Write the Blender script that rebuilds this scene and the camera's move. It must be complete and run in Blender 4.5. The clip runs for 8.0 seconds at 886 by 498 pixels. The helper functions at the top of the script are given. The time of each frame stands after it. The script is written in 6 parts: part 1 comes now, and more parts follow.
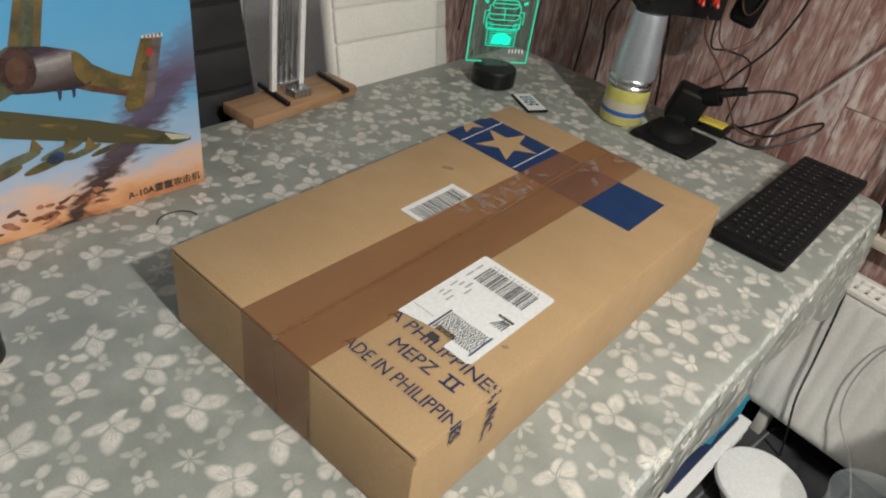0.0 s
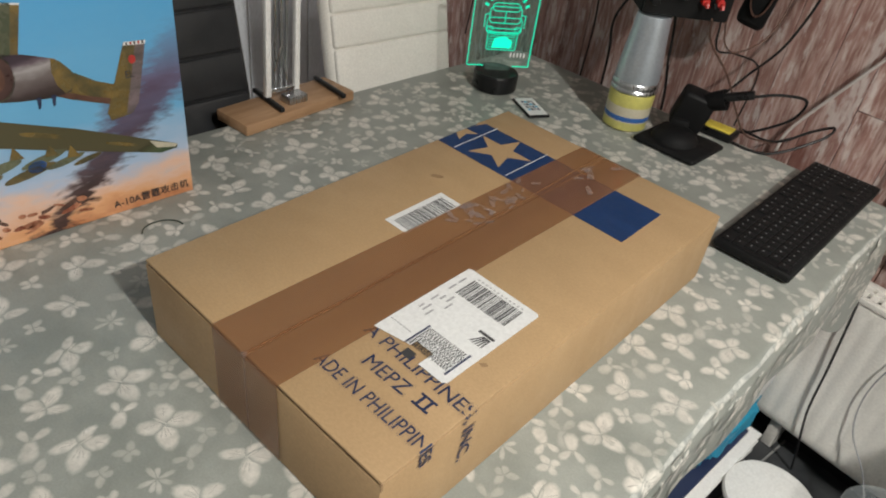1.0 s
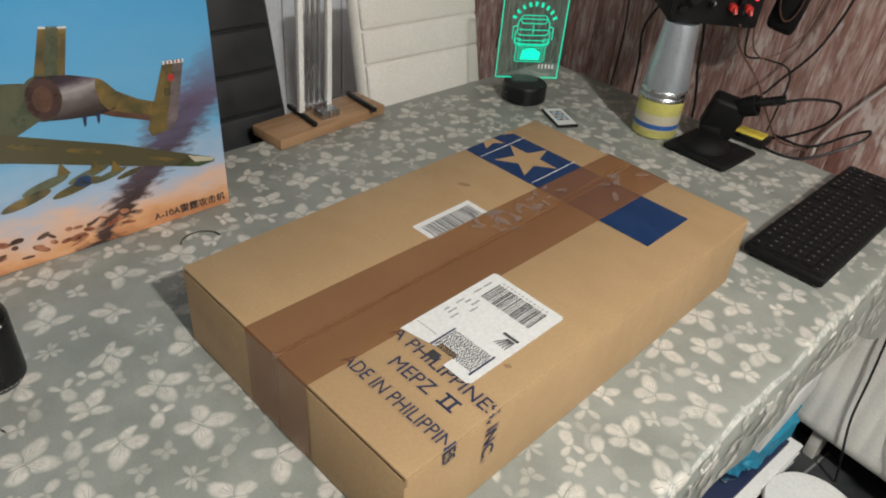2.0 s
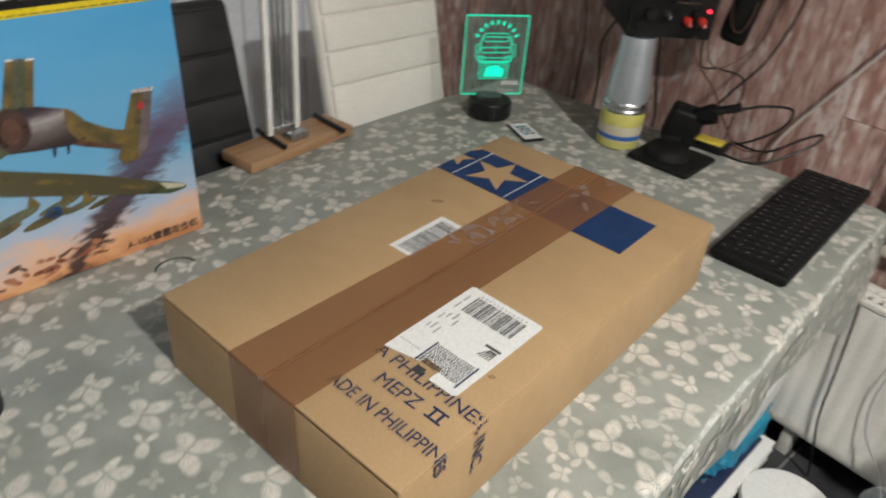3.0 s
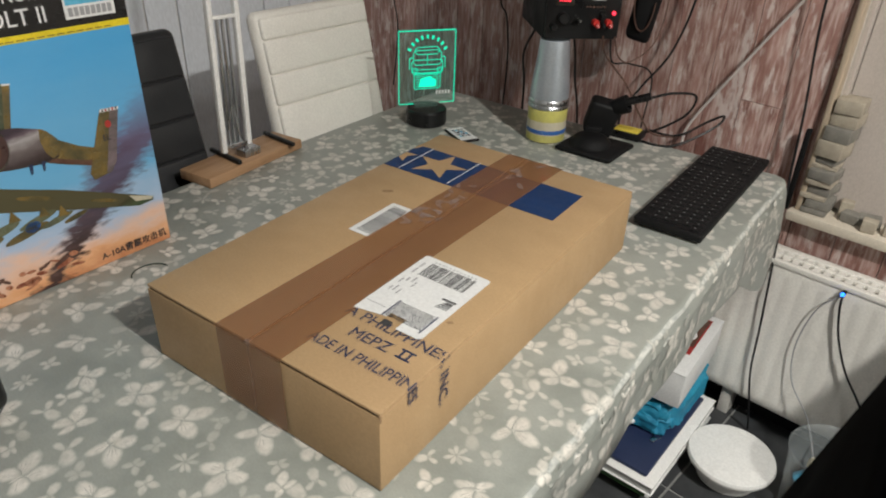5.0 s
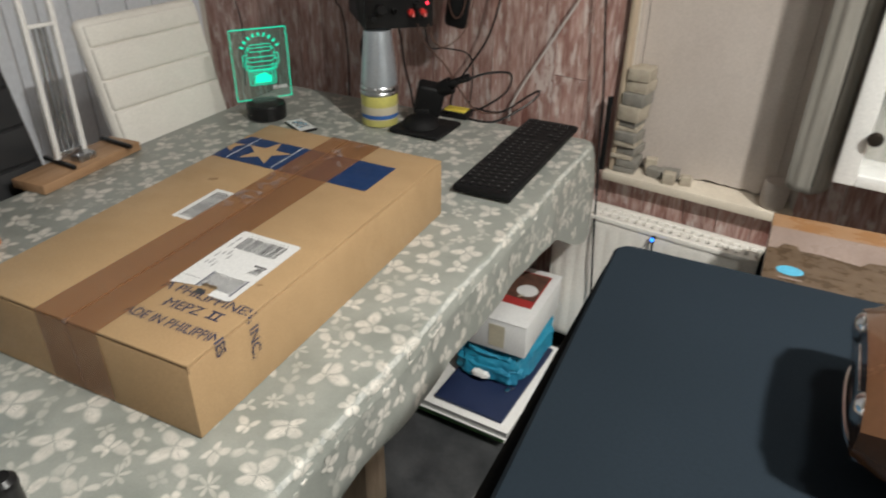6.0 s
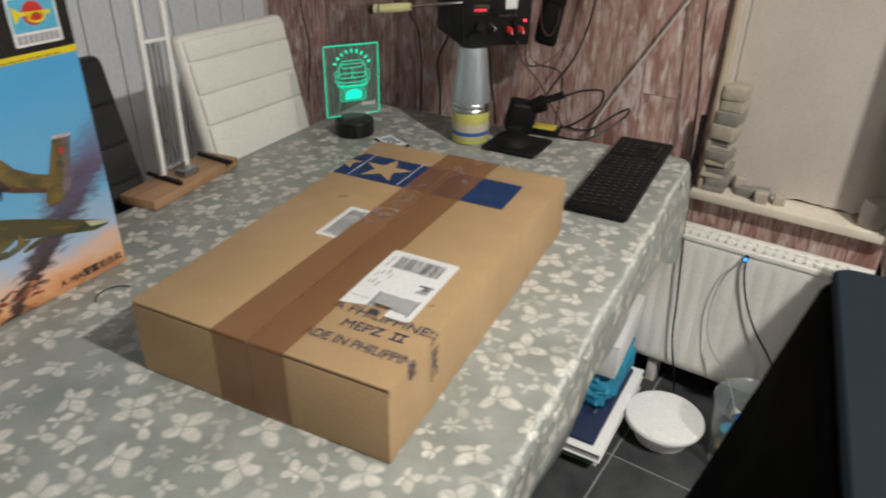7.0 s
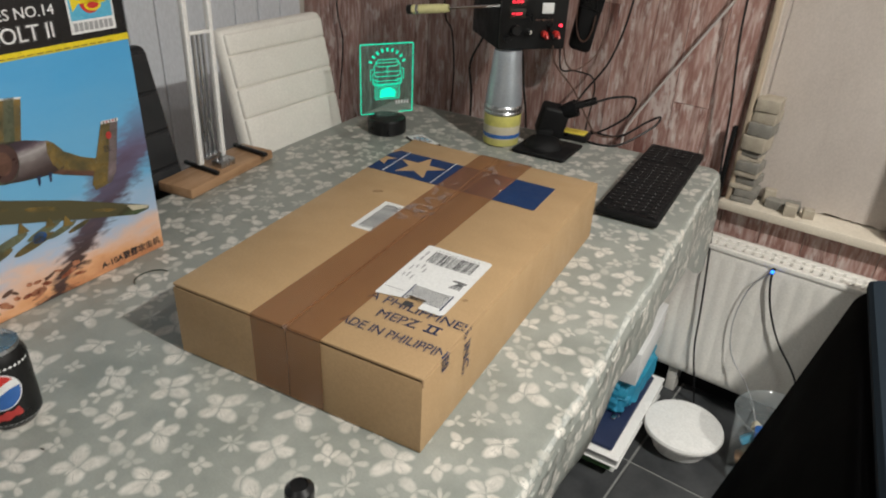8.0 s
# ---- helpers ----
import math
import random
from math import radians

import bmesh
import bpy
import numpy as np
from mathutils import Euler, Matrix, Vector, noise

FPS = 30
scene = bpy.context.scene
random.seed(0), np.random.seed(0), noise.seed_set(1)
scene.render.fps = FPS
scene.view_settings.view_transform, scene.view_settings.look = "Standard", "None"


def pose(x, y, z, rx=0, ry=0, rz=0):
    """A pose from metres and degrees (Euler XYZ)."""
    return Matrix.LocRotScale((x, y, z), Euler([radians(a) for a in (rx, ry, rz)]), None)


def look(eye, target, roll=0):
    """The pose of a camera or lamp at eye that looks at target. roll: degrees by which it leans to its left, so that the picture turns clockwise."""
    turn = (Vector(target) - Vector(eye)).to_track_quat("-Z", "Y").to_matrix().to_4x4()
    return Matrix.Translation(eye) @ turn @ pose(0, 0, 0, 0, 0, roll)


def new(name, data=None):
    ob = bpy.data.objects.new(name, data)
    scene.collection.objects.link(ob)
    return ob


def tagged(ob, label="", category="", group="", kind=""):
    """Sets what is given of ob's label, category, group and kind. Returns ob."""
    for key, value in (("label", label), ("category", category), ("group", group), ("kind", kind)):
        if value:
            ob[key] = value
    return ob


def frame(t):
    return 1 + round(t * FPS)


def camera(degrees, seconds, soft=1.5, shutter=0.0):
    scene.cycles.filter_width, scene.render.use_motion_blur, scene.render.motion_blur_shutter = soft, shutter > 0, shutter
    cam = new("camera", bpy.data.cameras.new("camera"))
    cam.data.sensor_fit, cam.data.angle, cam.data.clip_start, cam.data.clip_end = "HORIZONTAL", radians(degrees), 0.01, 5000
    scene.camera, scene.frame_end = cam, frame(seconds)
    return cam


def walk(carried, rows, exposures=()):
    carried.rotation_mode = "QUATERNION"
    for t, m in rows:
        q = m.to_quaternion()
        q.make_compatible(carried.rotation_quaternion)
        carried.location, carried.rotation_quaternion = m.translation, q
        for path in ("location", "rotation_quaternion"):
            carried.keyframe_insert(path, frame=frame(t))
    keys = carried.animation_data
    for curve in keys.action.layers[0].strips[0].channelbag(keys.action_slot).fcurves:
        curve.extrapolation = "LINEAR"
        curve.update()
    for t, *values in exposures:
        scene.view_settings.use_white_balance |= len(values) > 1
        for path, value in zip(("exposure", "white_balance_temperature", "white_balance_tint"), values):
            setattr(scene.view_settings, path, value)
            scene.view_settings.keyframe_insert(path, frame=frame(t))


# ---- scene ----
cam = camera(65.1, 8.0, soft=2.0, shutter=0.5)
PATH = [
    (0, (0.326, 0.343, 1.375), (-0.824, 1.498, 0.216), 9.1),
    (0.5, (0.33, 0.38, 1.379), (-0.851, 1.514, 0.231), 8.9),
    (1, (0.332, 0.396, 1.375), (-0.855, 1.51, 0.214), 8.1),
    (1.5, (0.34, 0.395, 1.377), (-0.903, 1.457, 0.225), 6.3),
    (2.8, (0.379, 0.393, 1.374), (-0.908, 1.445, 0.261), 5.0),
    (3, (0.359, 0.376, 1.382), (-0.881, 1.506, 0.294), 4.5),
    (3.5, (0.324, 0.327, 1.372), (-0.722, 1.641, 0.286), 4.5),
    (4, (0.323, 0.294, 1.366), (-0.663, 1.667, 0.297), 4.4),
    (4.2, (0.342, 0.294, 1.37), (-0.676, 1.649, 0.308), 3.6),
    (5.3, (0.519, 0.273, 1.381), (-0.674, 1.536, 0.39), 2.0),
    (5.5, (0.569, 0.273, 1.387), (-0.575, 1.59, 0.409), 1.8),
    (6, (0.645, 0.27, 1.39), (-0.315, 1.709, 0.386), 0.7),
    (6.5, (0.585, 0.23, 1.395), (-0.297, 1.761, 0.458), 1.9),
    (7, (0.437, 0.153, 1.383), (-0.534, 1.611, 0.418), 1.1),
    (7.5, (0.39, 0.122, 1.38), (-0.575, 1.601, 0.441), 2.7),
    (8, (0.428, 0.122, 1.381), (-0.586, 1.556, 0.423), 2.7),
]
walk(cam, [(t, look(eye, target, roll)) for t, eye, target, roll in PATH])

# ------------------------------------------------------------------ world and lamps
world = bpy.data.worlds.new("world")
scene.world = world
world.use_nodes = True
world.node_tree.nodes["Background"].inputs[0].default_value = (0.6, 0.7, 0.9, 1)
world.node_tree.nodes["Background"].inputs[1].default_value = 0.01


def area_lamp(name, place, target, watts, size, colour):
    data = bpy.data.lights.new(name, "AREA")
    data.shape, data.size, data.energy, data.color = "DISK", size, watts, colour
    ob = new(name, data)
    ob.matrix_world = look(place, target)
    return ob


WARM = (1.0, 0.985, 0.925)
LAMP_A, LAMP_B, FILL_C = (1.54, 0.71, 2.36), (0.50, -2.10, 2.38), (0.98, 0.98, 2.38)
area_lamp("ceiling_light_a", LAMP_A, (LAMP_A[0], LAMP_A[1], 0), 71, 0.13, WARM)
area_lamp("ceiling_light_b", LAMP_B, (LAMP_B[0], LAMP_B[1], 0), 13, 0.16, WARM)
# weak fill added above the trunk; no such lamp is known
area_lamp("ceiling_light_c", FILL_C, (FILL_C[0], FILL_C[1], 0), 8, 0.16, WARM)


# ------------------------------------------------------------------ materials
def rgb(c):
    return (c[0], c[1], c[2], 1.0)


def base(name):
    m = bpy.data.materials.new(name)
    m.use_nodes = True
    t = m.node_tree
    return m, t, t.nodes["Principled BSDF"]


def node(t, kind, **values):
    n = t.nodes.new(kind)
    for k, v in values.items():
        n.inputs[k].default_value = v
    return n


def noise_fac(t, scale, stretch=(1, 1, 1), detail=4.0, lo=0.35, hi=0.65, shift=None):
    """Noise in object space, spread to 0..1."""
    co = t.nodes.new("ShaderNodeTexCoord")
    mp = t.nodes.new("ShaderNodeMapping")
    mp.inputs["Scale"].default_value = stretch
    t.links.new(co.outputs["Object"], mp.inputs["Vector"])
    if shift is not None:
        t.links.new(shift, mp.inputs["Location"])
    n = node(t, "ShaderNodeTexNoise", Scale=scale, Detail=detail, Roughness=0.6)
    t.links.new(mp.outputs[0], n.inputs["Vector"])
    r = node(t, "ShaderNodeMapRange")
    r.inputs["From Min"].default_value, r.inputs["From Max"].default_value = lo, hi
    t.links.new(n.outputs["Fac"], r.inputs["Value"])
    return r.outputs[0], n.outputs["Fac"]


def mix(t, fac, a, b):
    n = t.nodes.new("ShaderNodeMix")
    n.data_type = "RGBA"
    for sock, v in ((n.inputs[0], fac), (n.inputs[6], a), (n.inputs[7], b)):
        if isinstance(v, (int, float)):
            sock.default_value = v
        elif isinstance(v, tuple):
            sock.default_value = rgb(v)
        else:
            t.links.new(v, sock)
    return n.outputs[2]


def mat(name, c1, c2=None, rough=0.55, metal=0.0, scale=6.0, stretch=(1, 1, 1), bump=0.15, fine=180.0, clear=0.0, spread=0.1, spec=0.5):
    """Two tones mixed by coarse noise, with fine grain in relief and gloss."""
    m, t, p = base(name)
    c2 = c2 or tuple(v * 0.82 for v in c1)
    f, _ = noise_fac(t, scale, stretch)
    g, raw = noise_fac(t, fine, stretch, 3.0)
    col = mix(t, f, c1, c2)
    grain = mix(t, g, (0.93, 0.93, 0.93), (1.05, 1.05, 1.05))
    mul = t.nodes.new("ShaderNodeMix")
    mul.data_type, mul.blend_type = "RGBA", "MULTIPLY"
    mul.inputs[0].default_value = 1.0
    t.links.new(col, mul.inputs[6])
    t.links.new(grain, mul.inputs[7])
    t.links.new(mul.outputs[2], p.inputs["Base Color"])
    r = node(t, "ShaderNodeMapRange")
    r.inputs["To Min"].default_value, r.inputs["To Max"].default_value = max(rough - spread, 0.03), min(rough + spread, 1)
    t.links.new(f, r.inputs["Value"])
    t.links.new(r.outputs[0], p.inputs["Roughness"])
    p.inputs["Metallic"].default_value = metal
    p.inputs["Coat Weight"].default_value = clear
    p.inputs["Specular IOR Level"].default_value = spec
    if bump:
        b = node(t, "ShaderNodeBump", Strength=bump, Distance=0.001)
        t.links.new(raw, b.inputs["Height"])
        t.links.new(b.outputs[0], p.inputs["Normal"])
    return m


def glow(name, colour, strength):
    m, t, p = base(name)
    p.inputs["Base Color"].default_value = rgb(tuple(v * 0.3 for v in colour))
    p.inputs["Emission Color"].default_value = rgb(colour)
    p.inputs["Emission Strength"].default_value = strength
    return m


def glass(name, colour, rough=0.03, alpha=0.2):
    """Thin clear sheet: mostly lets light through, with a glossy skin."""
    m, t, p = base(name)
    p.inputs["Base Color"].default_value = rgb(colour)
    p.inputs["Roughness"].default_value = rough
    p.inputs["Alpha"].default_value = alpha
    return m


def plank_mat(name, dark, mid, pale, white):
    """Weathered, whitewashed boards: long streaks, flaking paint and knots; each board has its own tone."""
    m, t, p = base(name)
    info = t.nodes.new("ShaderNodeObjectInfo")
    off = t.nodes.new("ShaderNodeCombineXYZ")
    k = t.nodes.new("ShaderNodeMath")
    k.operation = "MULTIPLY"
    k.inputs[1].default_value = 37.0
    t.links.new(info.outputs["Random"], k.inputs[0])
    for i in range(3):
        t.links.new(k.outputs[0], off.inputs[i])
    f1, _ = noise_fac(t, 7.0, (5, 5, 0.9), 6.0, 0.32, 0.68, off.outputs[0])
    f2, r2 = noise_fac(t, 18.0, (7, 7, 0.8), 7.0, 0.44, 0.62, off.outputs[0])
    f3, _ = noise_fac(t, 15.0, (3.4, 3.4, 1.0), 6.0, 0.545, 0.64, off.outputs[0])
    f4, _ = noise_fac(t, 60.0, (4, 4, 0.25), 4.0, 0.45, 0.75, off.outputs[0])
    c = mix(t, f1, mid, dark)
    c = mix(t, f2, c, pale)
    fl = t.nodes.new("ShaderNodeMath")
    fl.operation = "MULTIPLY"
    fl.inputs[1].default_value = 0.72
    t.links.new(f3, fl.inputs[0])
    c = mix(t, fl.outputs[0], c, white)
    dk = t.nodes.new("ShaderNodeMath")
    dk.operation = "MULTIPLY"
    dk.inputs[1].default_value = 0.16
    t.links.new(f4, dk.inputs[0])
    c = mix(t, dk.outputs[0], c, dark)
    # knots
    co = t.nodes.new("ShaderNodeTexCoord")
    mp = t.nodes.new("ShaderNodeMapping")
    mp.inputs["Scale"].default_value = (7, 7, 3.0)
    t.links.new(co.outputs["Object"], mp.inputs[0])
    t.links.new(off.outputs[0], mp.inputs["Location"])
    v = node(t, "ShaderNodeTexVoronoi", Scale=1.0)
    t.links.new(mp.outputs[0], v.inputs["Vector"])
    kr = node(t, "ShaderNodeMapRange")
    kr.inputs["From Min"].default_value, kr.inputs["From Max"].default_value = 0.10, 0.22
    kr.inputs["To Min"].default_value, kr.inputs["To Max"].default_value = 0.75, 0.0
    t.links.new(v.outputs["Distance"], kr.inputs["Value"])
    c = mix(t, kr.outputs[0], c, (dark[0] * 0.8, dark[1] * 0.55, dark[2] * 0.5))
    tone = node(t, "ShaderNodeMapRange")
    tone.inputs["To Min"].default_value, tone.inputs["To Max"].default_value = 0.82, 1.14
    t.links.new(info.outputs["Random"], tone.inputs["Value"])
    hsv = t.nodes.new("ShaderNodeHueSaturation")
    t.links.new(c, hsv.inputs["Color"])
    t.links.new(tone.outputs[0], hsv.inputs["Value"])
    t.links.new(hsv.outputs[0], p.inputs["Base Color"])
    p.inputs["Roughness"].default_value = 0.62
    b = node(t, "ShaderNodeBump", Strength=0.35, Distance=0.002)
    t.links.new(r2, b.inputs["Height"])
    t.links.new(b.outputs[0], p.inputs["Normal"])
    return m


def sky_art(name):
    """Printed artwork: blue sky, pale haze, orange desert and one dark trail of smoke."""
    m, t, p = base(name)
    co = t.nodes.new("ShaderNodeTexCoord")
    xyz = t.nodes.new("ShaderNodeSeparateXYZ")
    t.links.new(co.outputs["Object"], xyz.inputs[0])
    n1, _ = noise_fac(t, 9.0, (1, 1, 2.5), 5.0, 0.3, 0.7)
    n2, _ = noise_fac(t, 30.0, (1, 1, 3.0), 5.0, 0.35, 0.65)
    h = t.nodes.new("ShaderNodeMath")
    h.operation = "MULTIPLY_ADD"
    h.inputs[1].default_value = 0.05
    t.links.new(n1, h.inputs[0])
    t.links.new(xyz.outputs[2], h.inputs[2])
    ramp = t.nodes.new("ShaderNodeValToRGB")
    e = ramp.color_ramp.elements
    stops = ((0.03, (0.52, 0.19, 0.08)), (0.10, (0.78, 0.40, 0.20)), (0.16, (0.78, 0.52, 0.40)), (0.24, (0.42, 0.52, 0.68)), (0.42, (0.16, 0.42, 0.66)), (0.85, (0.07, 0.33, 0.62)))
    e[0].position, e[0].color = stops[0][0], rgb(stops[0][1])
    e[1].position, e[1].color = stops[-1][0], rgb(stops[-1][1])
    for pos, c in stops[1:-1]:
        q = e.new(pos)
        q.color = rgb(c)
    sc = t.nodes.new("ShaderNodeMath")
    sc.operation = "MULTIPLY"
    sc.inputs[1].default_value = 2.2
    t.links.new(h.outputs[0], sc.inputs[0])
    t.links.new(sc.outputs[0], ramp.inputs[0])
    # smoke: distance from a slanting line x = -(0.235 - z) * 0.95
    line = t.nodes.new("ShaderNodeMath")
    line.operation = "MULTIPLY_ADD"
    line.inputs[1].default_value, line.inputs[2].default_value = -0.95, 0.222
    t.links.new(xyz.outputs[2], line.inputs[0])
    dist = t.nodes.new("ShaderNodeMath")
    dist.operation = "ADD"
    t.links.new(xyz.outputs[0], dist.inputs[0])
    t.links.new(line.outputs[0], dist.inputs[1])
    wob = t.nodes.new("ShaderNodeMath")
    wob.operation = "MULTIPLY_ADD"
    wob.inputs[1].default_value = 0.035
    t.links.new(n2, wob.inputs[0])
    t.links.new(dist.outputs[0], wob.inputs[2])
    ab = t.nodes.new("ShaderNodeMath")
    ab.operation = "ABSOLUTE"
    sub = t.nodes.new("ShaderNodeMath")
    sub.operation = "SUBTRACT"
    sub.inputs[1].default_value = 0.025
    t.links.new(wob.outputs[0], sub.inputs[0])
    t.links.new(sub.outputs[0], ab.inputs[0])
    r = node(t, "ShaderNodeMapRange")
    r.inputs["From Min"].default_value, r.inputs["From Max"].default_value = 0.42, 1.15
    r.inputs["To Min"].default_value, r.inputs["To Max"].default_value = 0.97, 0.0
    wide = node(t, "ShaderNodeMapRange")
    wide.inputs["From Min"].default_value, wide.inputs["From Max"].default_value = 0.03, 0.20
    wide.inputs["To Min"].default_value, wide.inputs["To Max"].default_value = 0.026, 0.066
    t.links.new(xyz.outputs[2], wide.inputs["Value"])
    rel = t.nodes.new("ShaderNodeMath")
    rel.operation = "DIVIDE"
    t.links.new(ab.outputs[0], rel.inputs[0])
    t.links.new(wide.outputs[0], rel.inputs[1])
    t.links.new(rel.outputs[0], r.inputs["Value"])
    fade = node(t, "ShaderNodeMapRange")
    fade.inputs["From Min"].default_value, fade.inputs["From Max"].default_value = 0.20, 0.30
    fade.inputs["To Min"].default_value, fade.inputs["To Max"].default_value = 1.0, 0.0
    t.links.new(xyz.outputs[2], fade.inputs["Value"])
    amt = t.nodes.new("ShaderNodeMath")
    amt.operation = "MULTIPLY"
    t.links.new(r.outputs[0], amt.inputs[0])
    t.links.new(fade.outputs[0], amt.inputs[1])
    high = node(t, "ShaderNodeMapRange")
    high.inputs["From Min"].default_value, high.inputs["From Max"].default_value = 0.06, 0.20
    t.links.new(xyz.outputs[2], high.inputs["Value"])
    low_smoke = mix(t, n2, (0.028, 0.014, 0.014), (0.085, 0.045, 0.045))
    smoke = mix(t, high.outputs[0], low_smoke, mix(t, n1, (0.10, 0.055, 0.085), (0.16, 0.15, 0.26)))
    c = mix(t, amt.outputs[0], ramp.outputs[0], smoke)
    t.links.new(c, p.inputs["Base Color"])
    p.inputs["Roughness"].default_value = 0.28
    return m


M = {}
M["plank"] = plank_mat("whitewashed_plank", (0.20, 0.092, 0.074), (0.43, 0.250, 0.215), (0.53, 0.390, 0.352), (0.68, 0.61, 0.58))
M["white_panel"] = mat("white_panel", (0.86, 0.89, 0.94), (0.81, 0.84, 0.90), 0.4, scale=3, stretch=(1, 1, 0.3), bump=0.05)
M["plaster"] = mat("plaster", (0.66, 0.62, 0.56), (0.58, 0.54, 0.49), 0.85, bump=0.3)
M["ceiling"] = mat("ceiling_paint", (0.78, 0.77, 0.74), None, 0.9)
M["slate"] = mat("slate_tile", (0.035, 0.037, 0.04), (0.065, 0.067, 0.07), 0.42, scale=9, bump=0.35, fine=90)
M["grout"] = mat("grout", (0.28, 0.28, 0.27), None, 0.9)
M["card"] = mat("cardboard", (0.425, 0.282, 0.148), (0.385, 0.252, 0.130), 0.60, scale=5, stretch=(1, 1.6, 1), bump=0.12, fine=260)
M["card_edge"] = mat("cardboard_cut_edge", (0.30, 0.19, 0.10), None, 0.8, bump=0.5)
M["card_gap"] = mat("shaded_card_core", (0.085, 0.050, 0.026), (0.14, 0.085, 0.045), 0.9, scale=120, bump=0.5)
M["ink_blue"] = mat("blue_print", (0.006, 0.030, 0.102), (0.009, 0.036, 0.118), 0.5, scale=40, bump=0.05)
M["ink_navy"] = mat("navy_ink", (0.014, 0.024, 0.070), (0.028, 0.038, 0.085), 0.6, scale=120, bump=0.05)
M["paper"] = mat("white_paper", (0.74, 0.74, 0.73), (0.70, 0.70, 0.70), 0.45, bump=0.05)
M["ink"] = mat("black_ink", (0.03, 0.03, 0.035), (0.06, 0.06, 0.06), 0.5, bump=0.0)
M["ink_grey"] = mat("grey_ink", (0.33, 0.33, 0.34), None, 0.5, bump=0.0)
CLOTH_TONES = ((0.242, 0.256, 0.232), (0.312, 0.324, 0.296))
M["cloth"] = mat("printed_vinyl_cloth", *CLOTH_TONES, 0.40, scale=14, bump=0.10, fine=420)


def ink_mat(name, cream, dull, rough=0.42):
    """Ink on the cloth: as strong as the mesh's own 'ink' value, a little patchy."""
    m = mat(name, *CLOTH_TONES, rough, scale=14, bump=0.10, fine=420)
    t, p = m.node_tree, m.node_tree.nodes["Principled BSDF"]
    ground = p.inputs["Base Color"].links[0].from_socket
    at = t.nodes.new("ShaderNodeAttribute")
    at.attribute_name = "ink"
    f, _ = noise_fac(t, 130.0, (1, 1, 1), 3.0, 0.3, 0.6)
    r = node(t, "ShaderNodeMapRange")
    r.inputs["To Min"].default_value, r.inputs["To Max"].default_value = 0.62, 1.0
    t.links.new(f, r.inputs["Value"])
    k = t.nodes.new("ShaderNodeMath")
    k.operation = "MULTIPLY"
    t.links.new(at.outputs["Fac"], k.inputs[0])
    t.links.new(r.outputs[0], k.inputs[1])
    g, _ = noise_fac(t, 45.0)
    t.links.new(mix(t, k.outputs[0], ground, mix(t, g, cream, dull)), p.inputs["Base Color"])
    return m


M["print"] = ink_mat("cream_print", (0.74, 0.70, 0.64), (0.60, 0.565, 0.515))
M["print_vein"] = ink_mat("greige_print", (0.40, 0.375, 0.345), (0.46, 0.43, 0.40))
M["worn"] = mat("worn_vinyl", (0.56, 0.555, 0.515), (0.33, 0.345, 0.33), 0.4, scale=85, bump=0.1)
M["oak"] = mat("oak", (0.43, 0.26, 0.145), (0.33, 0.19, 0.10), 0.5, scale=8, stretch=(6, 0.6, 6), bump=0.2, fine=60)
M["pale_wood"] = mat("pale_wood", (0.52, 0.42, 0.31), (0.43, 0.34, 0.25), 0.6, scale=10, stretch=(5, 5, 0.5), bump=0.2, fine=70)
M["cream"] = mat("cream_paint", (0.66, 0.59, 0.49), (0.58, 0.51, 0.42), 0.5, scale=9, bump=0.1)
M["radiator"] = mat("radiator_enamel", (0.80, 0.77, 0.72), (0.75, 0.72, 0.67), 0.3, scale=4, bump=0.03)
M["white_gloss"] = mat("white_gloss", (0.84, 0.83, 0.81), (0.79, 0.78, 0.76), 0.25, bump=0.03)
M["black_leather"] = mat("black_leather", (0.018, 0.019, 0.021), (0.028, 0.028, 0.03), 0.42, scale=12, bump=0.4, fine=260)
M["white_leather"] = mat("white_leather", (0.82, 0.79, 0.735), (0.76, 0.73, 0.675), 0.45, scale=6, bump=0.35, fine=240)
M["seam"] = mat("seam_thread", (0.34, 0.31, 0.28), None, 0.8)
M["black"] = mat("black_plastic", (0.007, 0.007, 0.0075), (0.010, 0.010, 0.0105), 0.35, spec=0.30, scale=20, bump=0.1)
M["black_matt"] = mat("black_matt_plastic", (0.006, 0.006, 0.0065), (0.009, 0.009, 0.0095), 0.6, spec=0.16, scale=20, bump=0.2)
M["key_black"] = mat("keyboard_black", (0.006, 0.006, 0.0065), (0.009, 0.009, 0.0095), 0.6, scale=20, bump=0.05, spec=0.18)
M["rubber"] = mat("black_cable", (0.010, 0.010, 0.011), None, 0.5, bump=0.0, spec=0.3)
M["white_cable"] = mat("white_cable", (0.62, 0.56, 0.53), None, 0.5, bump=0.0)
M["chrome"] = mat("chrome", (0.75, 0.75, 0.76), (0.6, 0.6, 0.61), 0.14, 1.0, bump=0.02)
M["steel"] = mat("brushed_steel", (0.55, 0.56, 0.58), (0.42, 0.43, 0.45), 0.3, 1.0, scale=15, stretch=(8, 8, 0.4), bump=0.08)
M["can_silver"] = mat("can_silver", (0.50, 0.55, 0.60), (0.42, 0.47, 0.53), 0.40, 0.7, scale=5, bump=0.05)
M["yellow"] = mat("yellow_label", (0.54, 0.50, 0.13), (0.44, 0.41, 0.14), 0.4, scale=20, bump=0.05)
M["beige"] = mat("beige_label", (0.55, 0.50, 0.38), None, 0.4, bump=0.05)
M["blue"] = mat("blue_label", (0.03, 0.12, 0.38), None, 0.4, bump=0.0)
